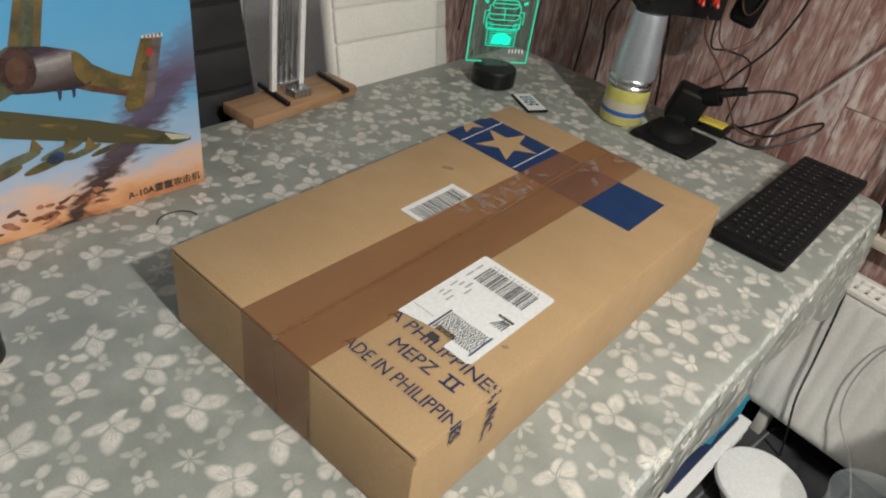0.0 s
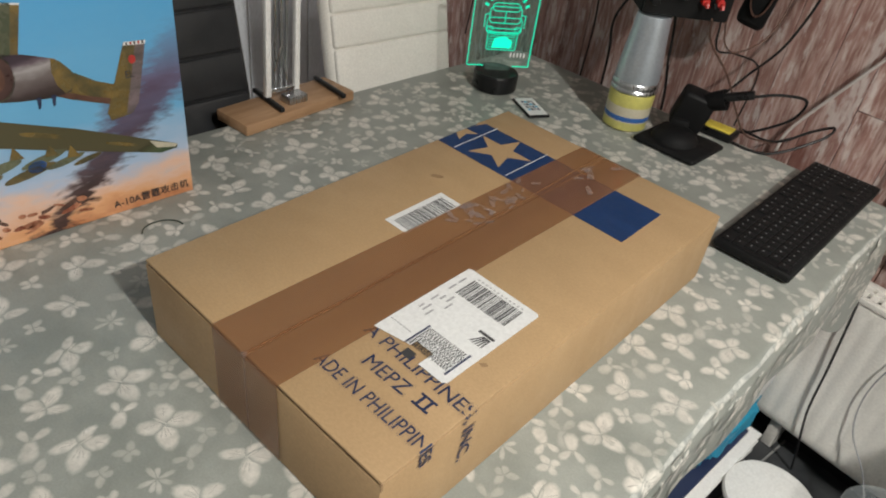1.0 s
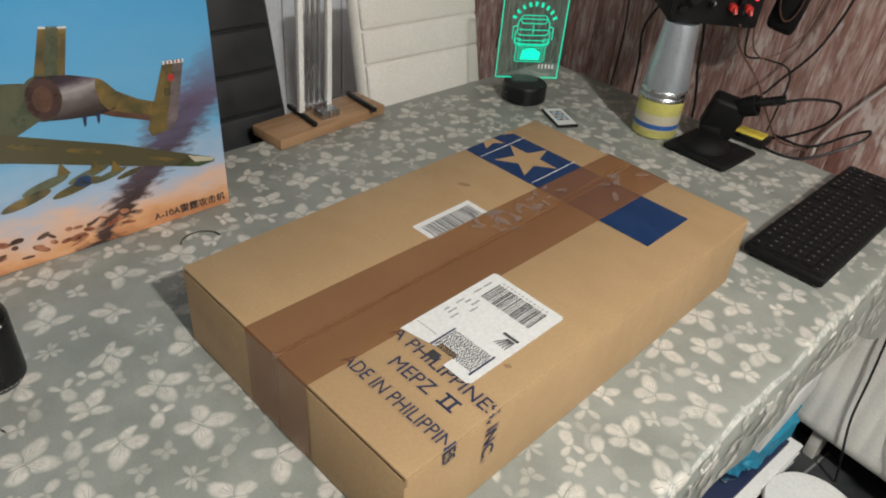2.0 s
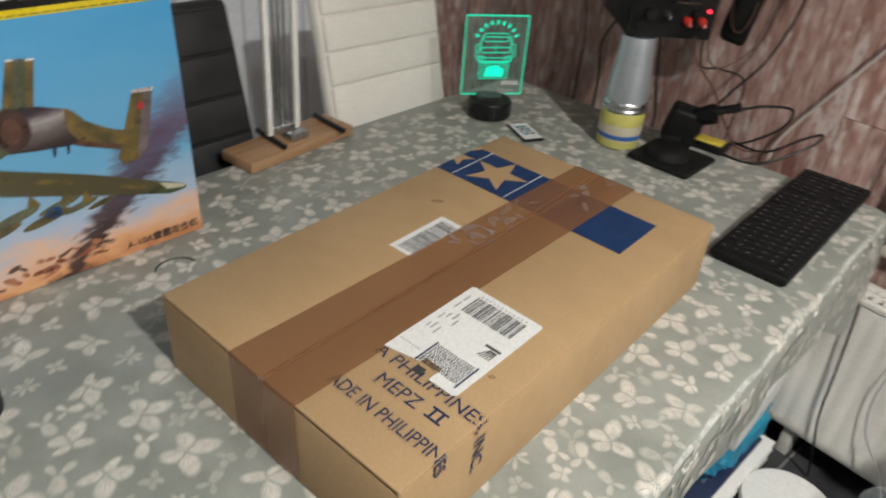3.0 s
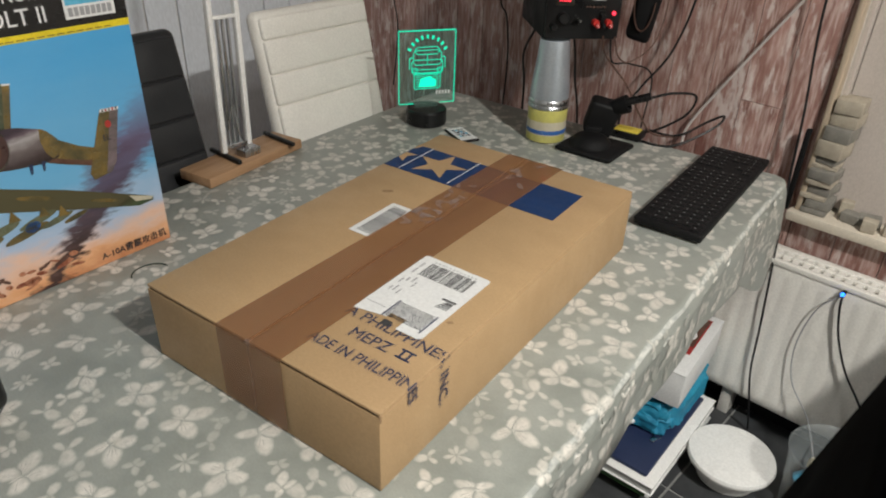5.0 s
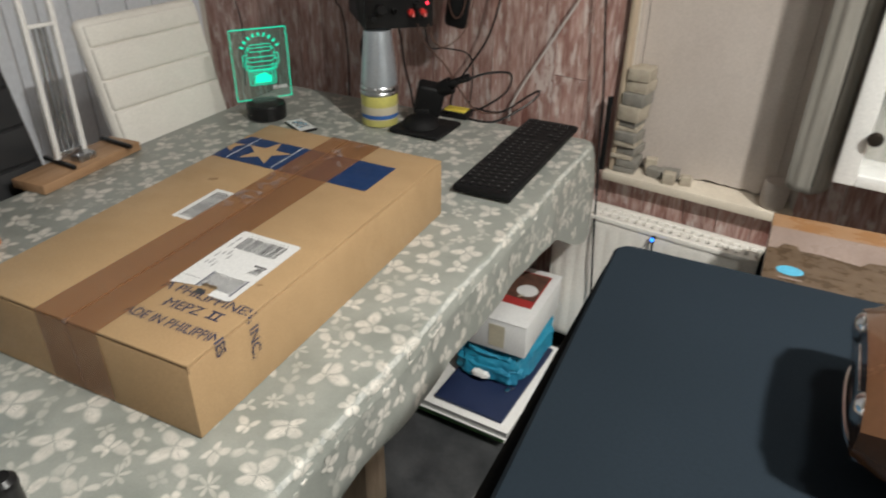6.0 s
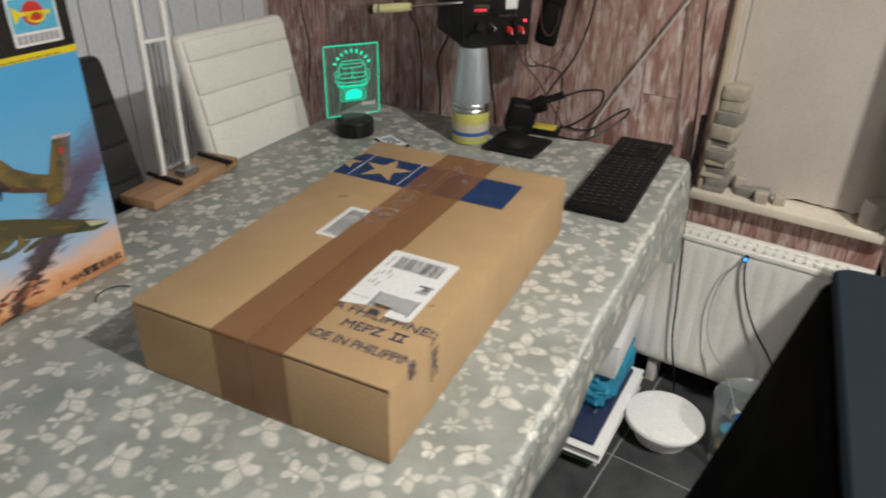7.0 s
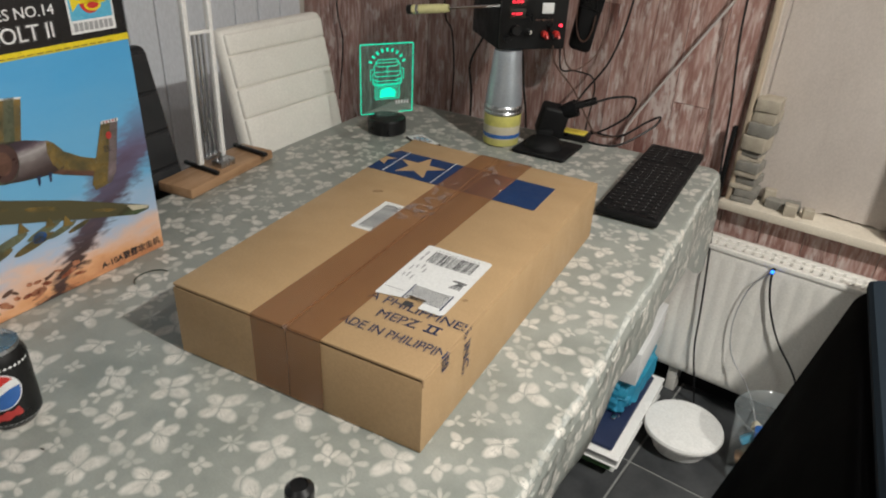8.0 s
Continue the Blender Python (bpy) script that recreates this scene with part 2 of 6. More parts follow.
M["sponge"] = mat("yellow_sponge", (0.75, 0.60, 0.08), (0.66, 0.50, 0.06), 0.95, scale=60, bump=0.8, fine=300)
M["red"] = mat("red_plastic", (0.55, 0.03, 0.025), None, 0.35, bump=0.02)
M["dark_red"] = mat("dark_red_enamel", (0.14, 0.006, 0.016), None, 0.18, bump=0.0, clear=0.5)
M["slate_top"] = mat("slate_blue_vinyl", (0.0110, 0.0165, 0.0225), (0.0130, 0.0190, 0.0260), 0.75, spec=0.06, scale=3, bump=0.12, fine=300)
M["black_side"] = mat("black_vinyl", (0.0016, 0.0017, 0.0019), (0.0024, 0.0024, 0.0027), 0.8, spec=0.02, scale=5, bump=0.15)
M["bronze"] = mat("bronze_paint", (0.16, 0.078, 0.040), (0.12, 0.055, 0.028), 0.18, 0.45, bump=0.0, clear=0.8)
M["dark_glass"] = mat("dark_glass", (0.03, 0.025, 0.02), None, 0.06, bump=0.0)
M["stone"] = mat("weathered_board", (0.44, 0.385, 0.305), (0.33, 0.285, 0.225), 0.7, scale=25, bump=0.3)
M["grey_board"] = mat("grey_card", (0.25, 0.235, 0.205), (0.18, 0.168, 0.148), 0.7, scale=25, bump=0.3)
M["blind"] = mat("pale_board", (0.52, 0.462, 0.420), (0.47, 0.412, 0.372), 0.65, scale=4, stretch=(1.5, 1, 1), bump=0.1)
M["grey_fabric"] = mat("grey_fabric", (0.33, 0.31, 0.275), (0.26, 0.243, 0.215), 0.85, scale=10, stretch=(6, 6, 0.5), bump=0.3)
M["dark_seam"] = mat("dark_seam", (0.14, 0.13, 0.115), None, 0.8)
M["navy"] = mat("navy_cover", (0.012, 0.022, 0.065), (0.016, 0.028, 0.08), 0.5, bump=0.2)
M["cyan"] = mat("cyan_fabric", (0.015, 0.27, 0.42), (0.010, 0.18, 0.31), 0.6, scale=14, bump=0.3)
M["magazine"] = mat("magazine_edges", (0.55, 0.55, 0.54), (0.40, 0.41, 0.40), 0.4, scale=30, stretch=(1, 1, 20), bump=0.2)
M["ring_green"] = mat("dark_green_wire", (0.035, 0.055, 0.045), None, 0.4, bump=0.0)
M["green"] = mat("green_print", (0.10, 0.24, 0.09), None, 0.45, bump=0.0)
M["red_print"] = mat("red_print", (0.42, 0.04, 0.035), (0.36, 0.03, 0.03), 0.4, bump=0.0)
M["brown_print"] = mat("brown_print", (0.07, 0.035, 0.025), (0.14, 0.07, 0.05), 0.4, scale=50, bump=0.0)
M["title_black"] = mat("black_title_print", (0.008, 0.008, 0.009), None, 0.25, bump=0.0)
M["title_yellow"] = mat("yellow_print", (0.78, 0.62, 0.02), None, 0.3, bump=0.0)
M["title_white"] = mat("white_print", (0.78, 0.78, 0.78), None, 0.3, bump=0.0)
M["logo_blue"] = mat("light_blue_print", (0.10, 0.42, 0.62), None, 0.3, bump=0.0)
M["toy_blue"] = mat("toy_blue_paint", (0.045, 0.17, 0.36), (0.06, 0.21, 0.42), 0.3, scale=60, bump=0.0)
M["sky"] = sky_art("sky_artwork")
M["camo_green"] = mat("camouflage_print", (0.055, 0.075, 0.048), (0.115, 0.112, 0.070), 0.3, scale=22, bump=0.0)
M["camo_tan"] = mat("tan_camouflage_print", (0.215, 0.145, 0.050), (0.040, 0.046, 0.028), 0.3, scale=26, bump=0.0)
M["nacelle"] = mat("nacelle_print", (0.20, 0.155, 0.165), (0.075, 0.065, 0.060), 0.3, scale=16, stretch=(1, 1, 3), bump=0.0)
M["intake"] = mat("intake_print", (0.040, 0.022, 0.022), (0.075, 0.040, 0.036), 0.3, scale=30, bump=0.0)


def shaded_print(name, stops, slope, offset, span, streak=0.12):
    """Printed picture of a rounded metal form: tones run across a slanting line, with brushed streaks."""
    m, t, p = base(name)
    co = t.nodes.new("ShaderNodeTexCoord")
    xyz = t.nodes.new("ShaderNodeSeparateXYZ")
    t.links.new(co.outputs["Object"], xyz.inputs[0])
    k = t.nodes.new("ShaderNodeMath")
    k.operation = "MULTIPLY_ADD"
    k.inputs[1].default_value = slope
    t.links.new(xyz.outputs[0], k.inputs[0])
    t.links.new(xyz.outputs[2], k.inputs[2])
    n, _ = noise_fac(t, 24.0, (1, 1, 2), 4.0)
    w = t.nodes.new("ShaderNodeMath")
    w.operation = "MULTIPLY_ADD"
    w.inputs[1].default_value = streak * span
    t.links.new(n, w.inputs[0])
    t.links.new(k.outputs[0], w.inputs[2])
    r = node(t, "ShaderNodeMapRange")
    r.inputs["From Min"].default_value, r.inputs["From Max"].default_value = offset, offset + span
    t.links.new(w.outputs[0], r.inputs["Value"])
    ramp = t.nodes.new("ShaderNodeValToRGB")
    e = ramp.color_ramp.elements
    e[0].position, e[0].color = stops[0][0], rgb(stops[0][1])
    e[1].position, e[1].color = stops[-1][0], rgb(stops[-1][1])
    for pos, c in stops[1:-1]:
        e.new(pos).color = rgb(c)
    t.links.new(r.outputs[0], ramp.inputs[0])
    t.links.new(ramp.outputs[0], p.inputs["Base Color"])
    p.inputs["Roughness"].default_value = 0.3
    return m


M["nacelle_round"] = shaded_print("rounded_nacelle_print", ((0.0, (0.028, 0.020, 0.018)), (0.32, (0.055, 0.040, 0.040)), (0.58, (0.15, 0.125, 0.125)), (0.76, (0.34, 0.32, 0.32)), (0.88, (0.12, 0.090, 0.11)), (1.0, (0.045, 0.032, 0.045))), -0.16, 0.226, 0.068)
M["wing_round"] = shaded_print("rounded_wing_print", ((0.0, (0.022, 0.020, 0.016)), (0.25, (0.050, 0.052, 0.042)), (0.50, (0.052, 0.085, 0.042)), (0.72, (0.075, 0.090, 0.045)), (0.90, (0.045, 0.042, 0.022)), (1.0, (0.085, 0.075, 0.040))), -0.345, 0.150 - 0.073, 0.052)
M["bomb"] = mat("store_print", (0.16, 0.17, 0.10), (0.08, 0.085, 0.06), 0.3, scale=40, bump=0.0)
M["rubble"] = mat("rubble_print", (0.20, 0.055, 0.03), (0.50, 0.22, 0.12), 0.3, scale=50, bump=0.0)
M["orange_sky"] = mat("orange_print", (0.27, 0.135, 0.058), (0.31, 0.19, 0.11), 0.3, scale=9, stretch=(1, 1, 4), bump=0.0)
M["haze"] = mat("pink_haze_print", (0.30, 0.23, 0.20), (0.23, 0.17, 0.145), 0.3, scale=9, bump=0.0)
M["dune"] = mat("dune_print", (0.070, 0.045, 0.027), (0.14, 0.095, 0.062), 0.3, scale=22, stretch=(1, 1, 3), bump=0.0)
M["led_green"] = glow("edge_lit_green", (0.0, 0.72, 0.42), 0.95)
M["led_core"] = glow("edge_lit_core", (0.0, 1.0, 0.62), 1.0)
M["led_red"] = glow("red_led", (1.0, 0.03, 0.06), 3.0)
M["led_blue"] = glow("blue_led", (0.02, 0.18, 1.0), 4.0)
M["lamp_glow"] = glow("lamp_diffuser", (1.0, 0.9, 0.76), 6.0)
M["acrylic"] = glass("clear_acrylic", (0.20, 0.42, 0.35), 0.04, 0.12)
M["pane"] = glass("cabinet_glass", (0.7, 0.75, 0.75), 0.02, 0.12)
M["bin_plastic"] = glass("clear_plastic", (0.42, 0.46, 0.47), 0.12, 0.20)
M["handle_clear"] = mat("clear_yellow_handle", (0.70, 0.66, 0.32), (0.60, 0.56, 0.30), 0.15, bump=0.0, clear=0.6)


def tape_mat():
    """Thin brown film: the card and print show through; faint lengthwise streaks."""
    m = mat("brown_tape", (0.285, 0.132, 0.058), (0.225, 0.100, 0.047), 0.14, scale=3, stretch=(5, 0.7, 1), bump=0.0)
    t, p = m.node_tree, m.node_tree.nodes["Principled BSDF"]
    p.inputs["Alpha"].default_value = 0.62
    _, raw = noise_fac(t, 13.0, (1.8, 0.6, 1), 1.5)
    b = node(t, "ShaderNodeBump", Strength=0.22, Distance=0.006)
    t.links.new(raw, b.inputs["Height"])
    t.links.new(b.outputs[0], p.inputs["Normal"])
    return m


# pale colour for highlights painted on the tape; also colours its nick
M["air_bubble"] = mat("painted_tape_glint", (0.50, 0.40, 0.37), (0.40, 0.29, 0.25), 0.2, scale=90, bump=0.2)
M["air_bubble"].node_tree.nodes["Principled BSDF"].inputs["Alpha"].default_value = 0.19
M["tape"] = tape_mat()


# ------------------------------------------------------------------ mesh helpers
def finish(bm, name):
    bmesh.ops.recalc_face_normals(bm, faces=bm.faces)
    me = bpy.data.meshes.new(name)
    bm.to_mesh(me)
    bm.free()
    return me


def smooth(me, limit=35):
    for f in me.polygons:
        f.use_smooth = True
    me.set_sharp_from_angle(angle=radians(limit))


def part(name, bm, material, parent=None, label="", soft=True):
    me = bm if isinstance(bm, bpy.types.Mesh) else finish(bm, name)
    if soft:
        smooth(me)
    if not me.materials:
        me.materials.append(M[material])
    ob = new(name, me)
    ob.parent = parent
    if label:
        ob["label"] = label
    return ob


def thing(name, m, label, category, group="", kind=""):
    ob = new(name)
    ob.matrix_world = m
    ob.empty_display_size = 0.05
    return tagged(ob, label, category, group, kind)


def box(x0, x1, y0, y1, z0, z1, bevel=0.0, segs=2, bm=None, m=None):
    bm = bm or bmesh.new()
    vs = bmesh.ops.create_cube(bm, size=1)["verts"]
    for v in vs:
        v.co = Vector(((x0 + x1) / 2 + v.co.x * (x1 - x0), (y0 + y1) / 2 + v.co.y * (y1 - y0), (z0 + z1) / 2 + v.co.z * (z1 - z0)))
    es = list({e for v in vs for e in v.link_edges})
    if bevel:
        r = bmesh.ops.bevel(bm, geom=es, offset=bevel, segments=segs, profile=0.5, affect="EDGES")
        vs = list({v for v in vs if v.is_valid} | set(r["verts"]))
    if m is not None:
        bmesh.ops.transform(bm, matrix=m, verts=vs)
    return bm


def lathe(profile, segs=32, bm=None, m=None):
    """Turned body from (radius, height) pairs about z."""
    bm = bm or bmesh.new()
    rings = []
    for r, z in profile:
        rings.append([bm.verts.new((r * math.cos(a), r * math.sin(a), z)) for a in [2 * math.pi * i / segs for i in range(segs)]])
    for a, b in zip(rings, rings[1:]):
        for i in range(segs):
            bm.faces.new((a[i], a[(i + 1) % segs], b[(i + 1) % segs], b[i]))
    bm.faces.new(list(reversed(rings[0])))
    bm.faces.new(rings[-1])
    if m is not None:
        bmesh.ops.transform(bm, matrix=m, verts=[v for ring in rings for v in ring])
    return bm


def curve_points(pts, steps=8):
    """Catmull-Rom through the points."""
    p = [Vector(q) for q in pts]
    p = [p[0] * 2 - p[1]] + p + [p[-1] * 2 - p[-2]]
    out = []
    for i in range(1, len(p) - 2):
        for k in range(steps):
            t = k / steps
            a, b, c, d = p[i - 1], p[i], p[i + 1], p[i + 2]
            out.append(0.5 * ((2 * b) + (c - a) * t + (2 * a - 5 * b + 4 * c - d) * t * t + (3 * b - a - 3 * c + d) * t ** 3))
    out.append(p[-2])
    return out


def tube(pts, r, segs=8, steps=8, bm=None, bend=True):
    bm = bm or bmesh.new()
    path = curve_points(pts, steps) if bend and len(pts) > 2 else [Vector(q) for q in pts]
    side, rings = None, []
    for i, q in enumerate(path):
        d = (path[min(i + 1, len(path) - 1)] - path[max(i - 1, 0)]).normalized()
        side = (side - d * side.dot(d)) if side else d.orthogonal()
        side.normalize()
        up = d.cross(side)
        rings.append([bm.verts.new(q + r * (side * math.cos(a) + up * math.sin(a))) for a in [2 * math.pi * k / segs for k in range(segs)]])
    for a, b in zip(rings, rings[1:]):
        for i in range(segs):
            bm.faces.new((a[i], a[(i + 1) % segs], b[(i + 1) % segs], b[i]))
    bm.faces.new(list(reversed(rings[0])))
    bm.faces.new(rings[-1])
    return bm


def sheet(poly, z=0.0, thick=0.0003, bm=None, plane="xy"):
    """A thin flat piece from an outline; plane xy faces up, plane xz faces -y."""
    bm = bm or bmesh.new()
    put = (lambda a, b, c: (a, b, z + c)) if plane == "xy" else (lambda a, b, c: (a, -z - c, b))
    lo = [bm.verts.new(put(a, b, 0)) for a, b in poly]
    hi = [bm.verts.new(put(a, b, thick)) for a, b in poly]
    bm.faces.new(lo)
    bm.faces.new(hi)
    for i in range(len(poly)):
        j = (i + 1) % len(poly)
        bm.faces.new((lo[i], lo[j], hi[j], hi[i]))
    return bm


def rect(x0, x1, y0, y1):
    return [(x0, y0), (x1, y0), (x1, y1), (x0, y1)]


def ellipse(cx, cy, rx, ry, turn=0.0, n=20):
    c, s = math.cos(turn), math.sin(turn)
    out = []
    for i in range(n):
        a = 2 * math.pi * i / n
        u, v = rx * math.cos(a), ry * math.sin(a)
        out.append((cx + u * c - v * s, cy + u * s + v * c))
    return out


def letters(text, size, thick=0.0002, shear=0.0, wide=1.0):
    """Mesh of a line of text in the built-in font, lying in xy, its start at the origin."""
    cu = bpy.data.curves.new("line_of_text", "FONT")
    cu.body, cu.size, cu.extrude, cu.resolution_u, cu.shear = text, size, thick, 3, shear
    ob = bpy.data.objects.new("line_of_text", cu)
    scene.collection.objects.link(ob)
    bpy.context.view_layer.update()
    me = bpy.data.meshes.new_from_object(ob.evaluated_get(bpy.context.evaluated_depsgraph_get()))
    bpy.data.objects.remove(ob)
    me.materials.clear()
    for v in me.vertices:
        v.co.x *= wide
    return me


def embolden(me, by):
    """Thicken the strokes of flat letters a little."""
    bm = bmesh.new()
    bm.from_mesh(me)
    bm.normal_update()
    for v in bm.verts:
        n = Vector((v.normal.x, v.normal.y, 0))
        if n.length > 0.05:
            v.co += n.normalized() * by
    bm.to_mesh(me)
    bm.free()
    return me


# ------------------------------------------------------------------ room
WALL_Y, LEFT_X, RIGHT_X, BACK_Y, TOP = 2.01, -1.60, 2.90, -2.60, 2.45
WIN_X0, WIN_X1, WIN_Z0, WIN_Z1 = 0.055, 0.500, 0.600, 2.05


def setting(name, bm, material, label, category="wall"):
    ob = part(name, bm, material, None, soft=False)
    return tagged(ob, label, category, kind="structure")


setting("floor", box(LEFT_X, RIGHT_X, BACK_Y, WALL_Y, -0.10, -0.004), "grout", "grey grout bed under dark slate floor tiles", "floor")
setting("ceiling", box(LEFT_X, RIGHT_X, BACK_Y, WALL_Y, TOP, TOP + 0.1), "ceiling", "plain white painted ceiling above the room", "ceiling")
wall = bmesh.new()
box(LEFT_X, WIN_X0, WALL_Y + 0.012, WALL_Y + 0.30, 0, TOP, bm=wall)
box(WIN_X1, RIGHT_X, WALL_Y + 0.012, WALL_Y + 0.30, 0, TOP, bm=wall)
box(WIN_X0, WIN_X1, WALL_Y + 0.012, WALL_Y + 0.30, 0, WIN_Z0, bm=wall)
box(WIN_X0, WIN_X1, WALL_Y + 0.012, WALL_Y + 0.30, WIN_Z1, TOP, bm=wall)
WALL_N = setting("wall_north", wall, "plaster", "wall clad with pinkish whitewashed vertical wooden planks")
WALL_W = setting("wall_west", box(LEFT_X - 0.2, LEFT_X, BACK_Y, WALL_Y + 0.3, 0, TOP), "plaster", "wall clad with white vertical panels behind the chairs")
setting("wall_east", box(RIGHT_X, RIGHT_X + 0.2, BACK_Y, WALL_Y + 0.3, 0, TOP), "plaster", "plain pale plastered wall closing the room")
setting("wall_south", box(LEFT_X, RIGHT_X, BACK_Y - 0.2, BACK_Y, 0, TOP), "plaster", "plain pale plastered wall closing the room")
# black strip at the wall's foot, seen below the radiator
setting("baseboard", box(-1.58, 2.88, WALL_Y - 0.030, WALL_Y - 0.004, 0, 0.085, 0.004), "black_matt", "black strip along the foot of the planked wall", "baseboard")

# window: boarded up, with a sill and a pale wooden trim
win = thing("window_1", pose(0, 0, 0), "boarded-up window recess with pale panel and cream sill", "window", kind="structure")
part("window_sill", box(0.030, 0.515, 1.972, 2.215, 0.600, 0.625, 0.004), "cream", win, "cream-painted window sill, scuffed at its front")
part("window_frame", box(0.041, 0.0545, 1.990, 2.030, 0.626, 2.05, 0.003), "pale_wood", win, "narrow pale wooden trim")
part("reveal", box(0.055, 0.066, 2.030, 2.085, 0.626, 2.05, 0.001), "blind", win, "pale side of the window recess")


def ragged_panel(x0, x1, y, z0, z1, seed, thick=0.008):
    """Upright board whose lower edge is worn uneven."""
    rnd = random.Random(seed)
    n = 9
    pts = [(x0 + (x1 - x0) * i / n, z0 + rnd.uniform(-0.003, 0.005)) for i in range(n + 1)] + [(x1, z1), (x0, z1)]
    return sheet(pts, -y, thick, plane="xz")


part("panel", ragged_panel(0.068, 0.232, 2.0670, 0.630, 2.05, 1), "blind", win, "pale board with a stained lower edge")
part("panel", ragged_panel(0.226, 0.352, 2.0660, 0.630, 2.05, 2), "blind", win)
part("panel", ragged_panel(0.346, 0.452, 2.0650, 0.630, 2.05, 3), "blind", win)
part("panel", box(0.440, 0.500, 2.060, 2.075, 0.626, 2.05), "blind", win)

# pale strip that fills the gap between curtain and cabinet
part("side_trim", box(0.550, 0.583, 1.985, 1.9965, 0.740, 0.975, 0.002), "blind", win, "short pale strip between curtain and cabinet")

# ------------------------------------------------------------------ table and cloth
TABLE = pose(0.044, 1.867, 0, 0, 0, 6.58)
TW, TL, TZ = 0.985, 1.78, 0.750
table = thing("dining_table", TABLE, "wooden dining table under a patterned vinyl cloth", "table")
part("tabletop", box(-TW + 0.012, -0.012, -TL + 0.012, -0.012, 0.712, TZ - 0.003, 0.004), "oak", table)
for lx in (-0.270, -TW + 0.11):
    for ly in (-0.13, -1.005, -TL + 0.11):
        lx, ly = (-0.115, -0.935) if (lx, ly) == (-0.270, -1.005) else (lx, ly)
        part("leg", box(lx - 0.032, lx + 0.032, ly - 0.032, ly + 0.032, 0.0, 0.712, 0.005), "pale_wood", table)

OUT_N = 520
RC = 0.035


def outline(s):
    """Point and outward normal on the cloth's rounded rectangle; s from 0 to 1 all round, from the far right corner along the right edge."""
    straight = [(0, -RC, 0, -TL + RC), (-RC, -TL, -TW + RC, -TL), (-TW, -TL + RC, -TW, -RC), (-TW + RC, 0, -RC, 0)]
    lens = [TL - 2 * RC, TW - 2 * RC, TL - 2 * RC, TW - 2 * RC]
    arc = math.pi * RC / 2
    total = sum(lens) + 4 * arc
    d = (s % 1.0) * total
    centres = [(-RC, -TL + RC), (-TW + RC, -TL + RC), (-TW + RC, -RC), (-RC, -RC)]
    norms = [(1, 0), (0, -1), (-1, 0), (0, 1)]
    for k in range(4):
        if d <= lens[k]:
            f = d / lens[k]
            x0, y0, x1, y1 = straight[k]
            return Vector((x0 + (x1 - x0) * f, y0 + (y1 - y0) * f)), Vector(norms[k])
        d -= lens[k]
        if d <= arc:
            a0 = -k * math.pi / 2
            a = a0 - d / RC
            n = Vector((math.cos(a), math.sin(a)))
            return Vector(centres[k]) + n * RC, n
        d -= arc
    return Vector((0, -RC)), Vector((1, 0))


PERIM = 2 * (TL - 2 * RC) + 2 * (TW - 2 * RC) + 2 * math.pi * RC


def hang(s):
    """Length of the overhang; longer where the cloth's corner falls."""
    along = (s % 1.0) * PERIM
    corner = min(along, PERIM - along)
    return 0.128 + 0.135 * math.exp(-((corner - 0.01) / 0.20) ** 2) + 0.004 * math.sin(along * 17)


def skirt(s, d):
    """Point of the hanging part, d metres below the edge."""
    p, n = outline(s)
    along = (s % 1.0) * PERIM
    corner = min(along, PERIM - along)
    k = min(d / 0.12, 1.0)
    fold = k * (0.0045 * math.sin(along * 21 + 0.8) + 0.0010 * math.sin(along * 47)) + 0.003 * k
    fold += 0.008 * k * math.exp(-(corner / 0.08) ** 2)
    r = 0.012
    if d < r * math.pi / 2:
        a = d / r
        o, z = r * math.sin(a) - r, TZ - r + r * math.cos(a)
    else:
        o, z = 0.0, TZ - r - (d - r * math.pi / 2)
    q = p + n * (o + fold + (0.012 if z < TZ - 0.02 else 0.0) * 0.3)
    return Vector((q.x, q.y, z))


cloth = thing("tablecloth", TABLE, "grey vinyl tablecloth printed with cream butterflies, draped over table", "tablecloth")
bm = bmesh.new()
rows = []
levels = [0, 0.004, 0.009, 0.014, 0.0189] + [0.019 + i / 12 for i in range(1, 13)]
for j, lv in enumerate(levels):
    ring = []
    for i in range(OUT_N):
        s = i / OUT_N
        d = lv if j < 5 else 0.019 + (hang(s) - 0.019) * (j - 4) / 12
        ring.append(bm.verts.new(skirt(s, d)))
    rows.append(ring)
bm.faces.new(rows[0])
for a, b in zip(rows[:5], rows[1:5]):
    for i in range(OUT_N):
        bm.faces.new((a[i], a[(i + 1) % OUT_N], b[(i + 1) % OUT_N], b[i]))
edge_bm = bmesh.new()
rows = [[edge_bm.verts.new(v.co) for v in ring] for ring in rows[4:]]
for a, b in zip(rows, rows[1:]):
    for i in range(OUT_N):
        edge_bm.faces.new((a[i], a[(i + 1) % OUT_N], b[(i + 1) % OUT_N], b[i]))
for v in [v for v in bm.verts if not v.link_faces]:
    bm.verts.remove(v)
part("sheet", bm, "cloth", cloth)
part("border", edge_bm, "cloth", cloth, "hanging edge of the cloth")


def teardrop(length, width, turn, bx=0.0, by=0.0, n=9):
    """Outline of a wing that starts at (bx, by) and points along turn."""
    c, s = math.cos(turn), math.sin(turn)
    out = []
    for i in range(n):
        a = 2 * math.pi * i / n
        u = length * 0.5 * (1 - math.cos(a))
        v = width * 0.5 * math.sin(a) * (0.45 + 0.75 * u / length)
        out.append((bx + u * c - v * s, by + u * s + v * c))
    return out


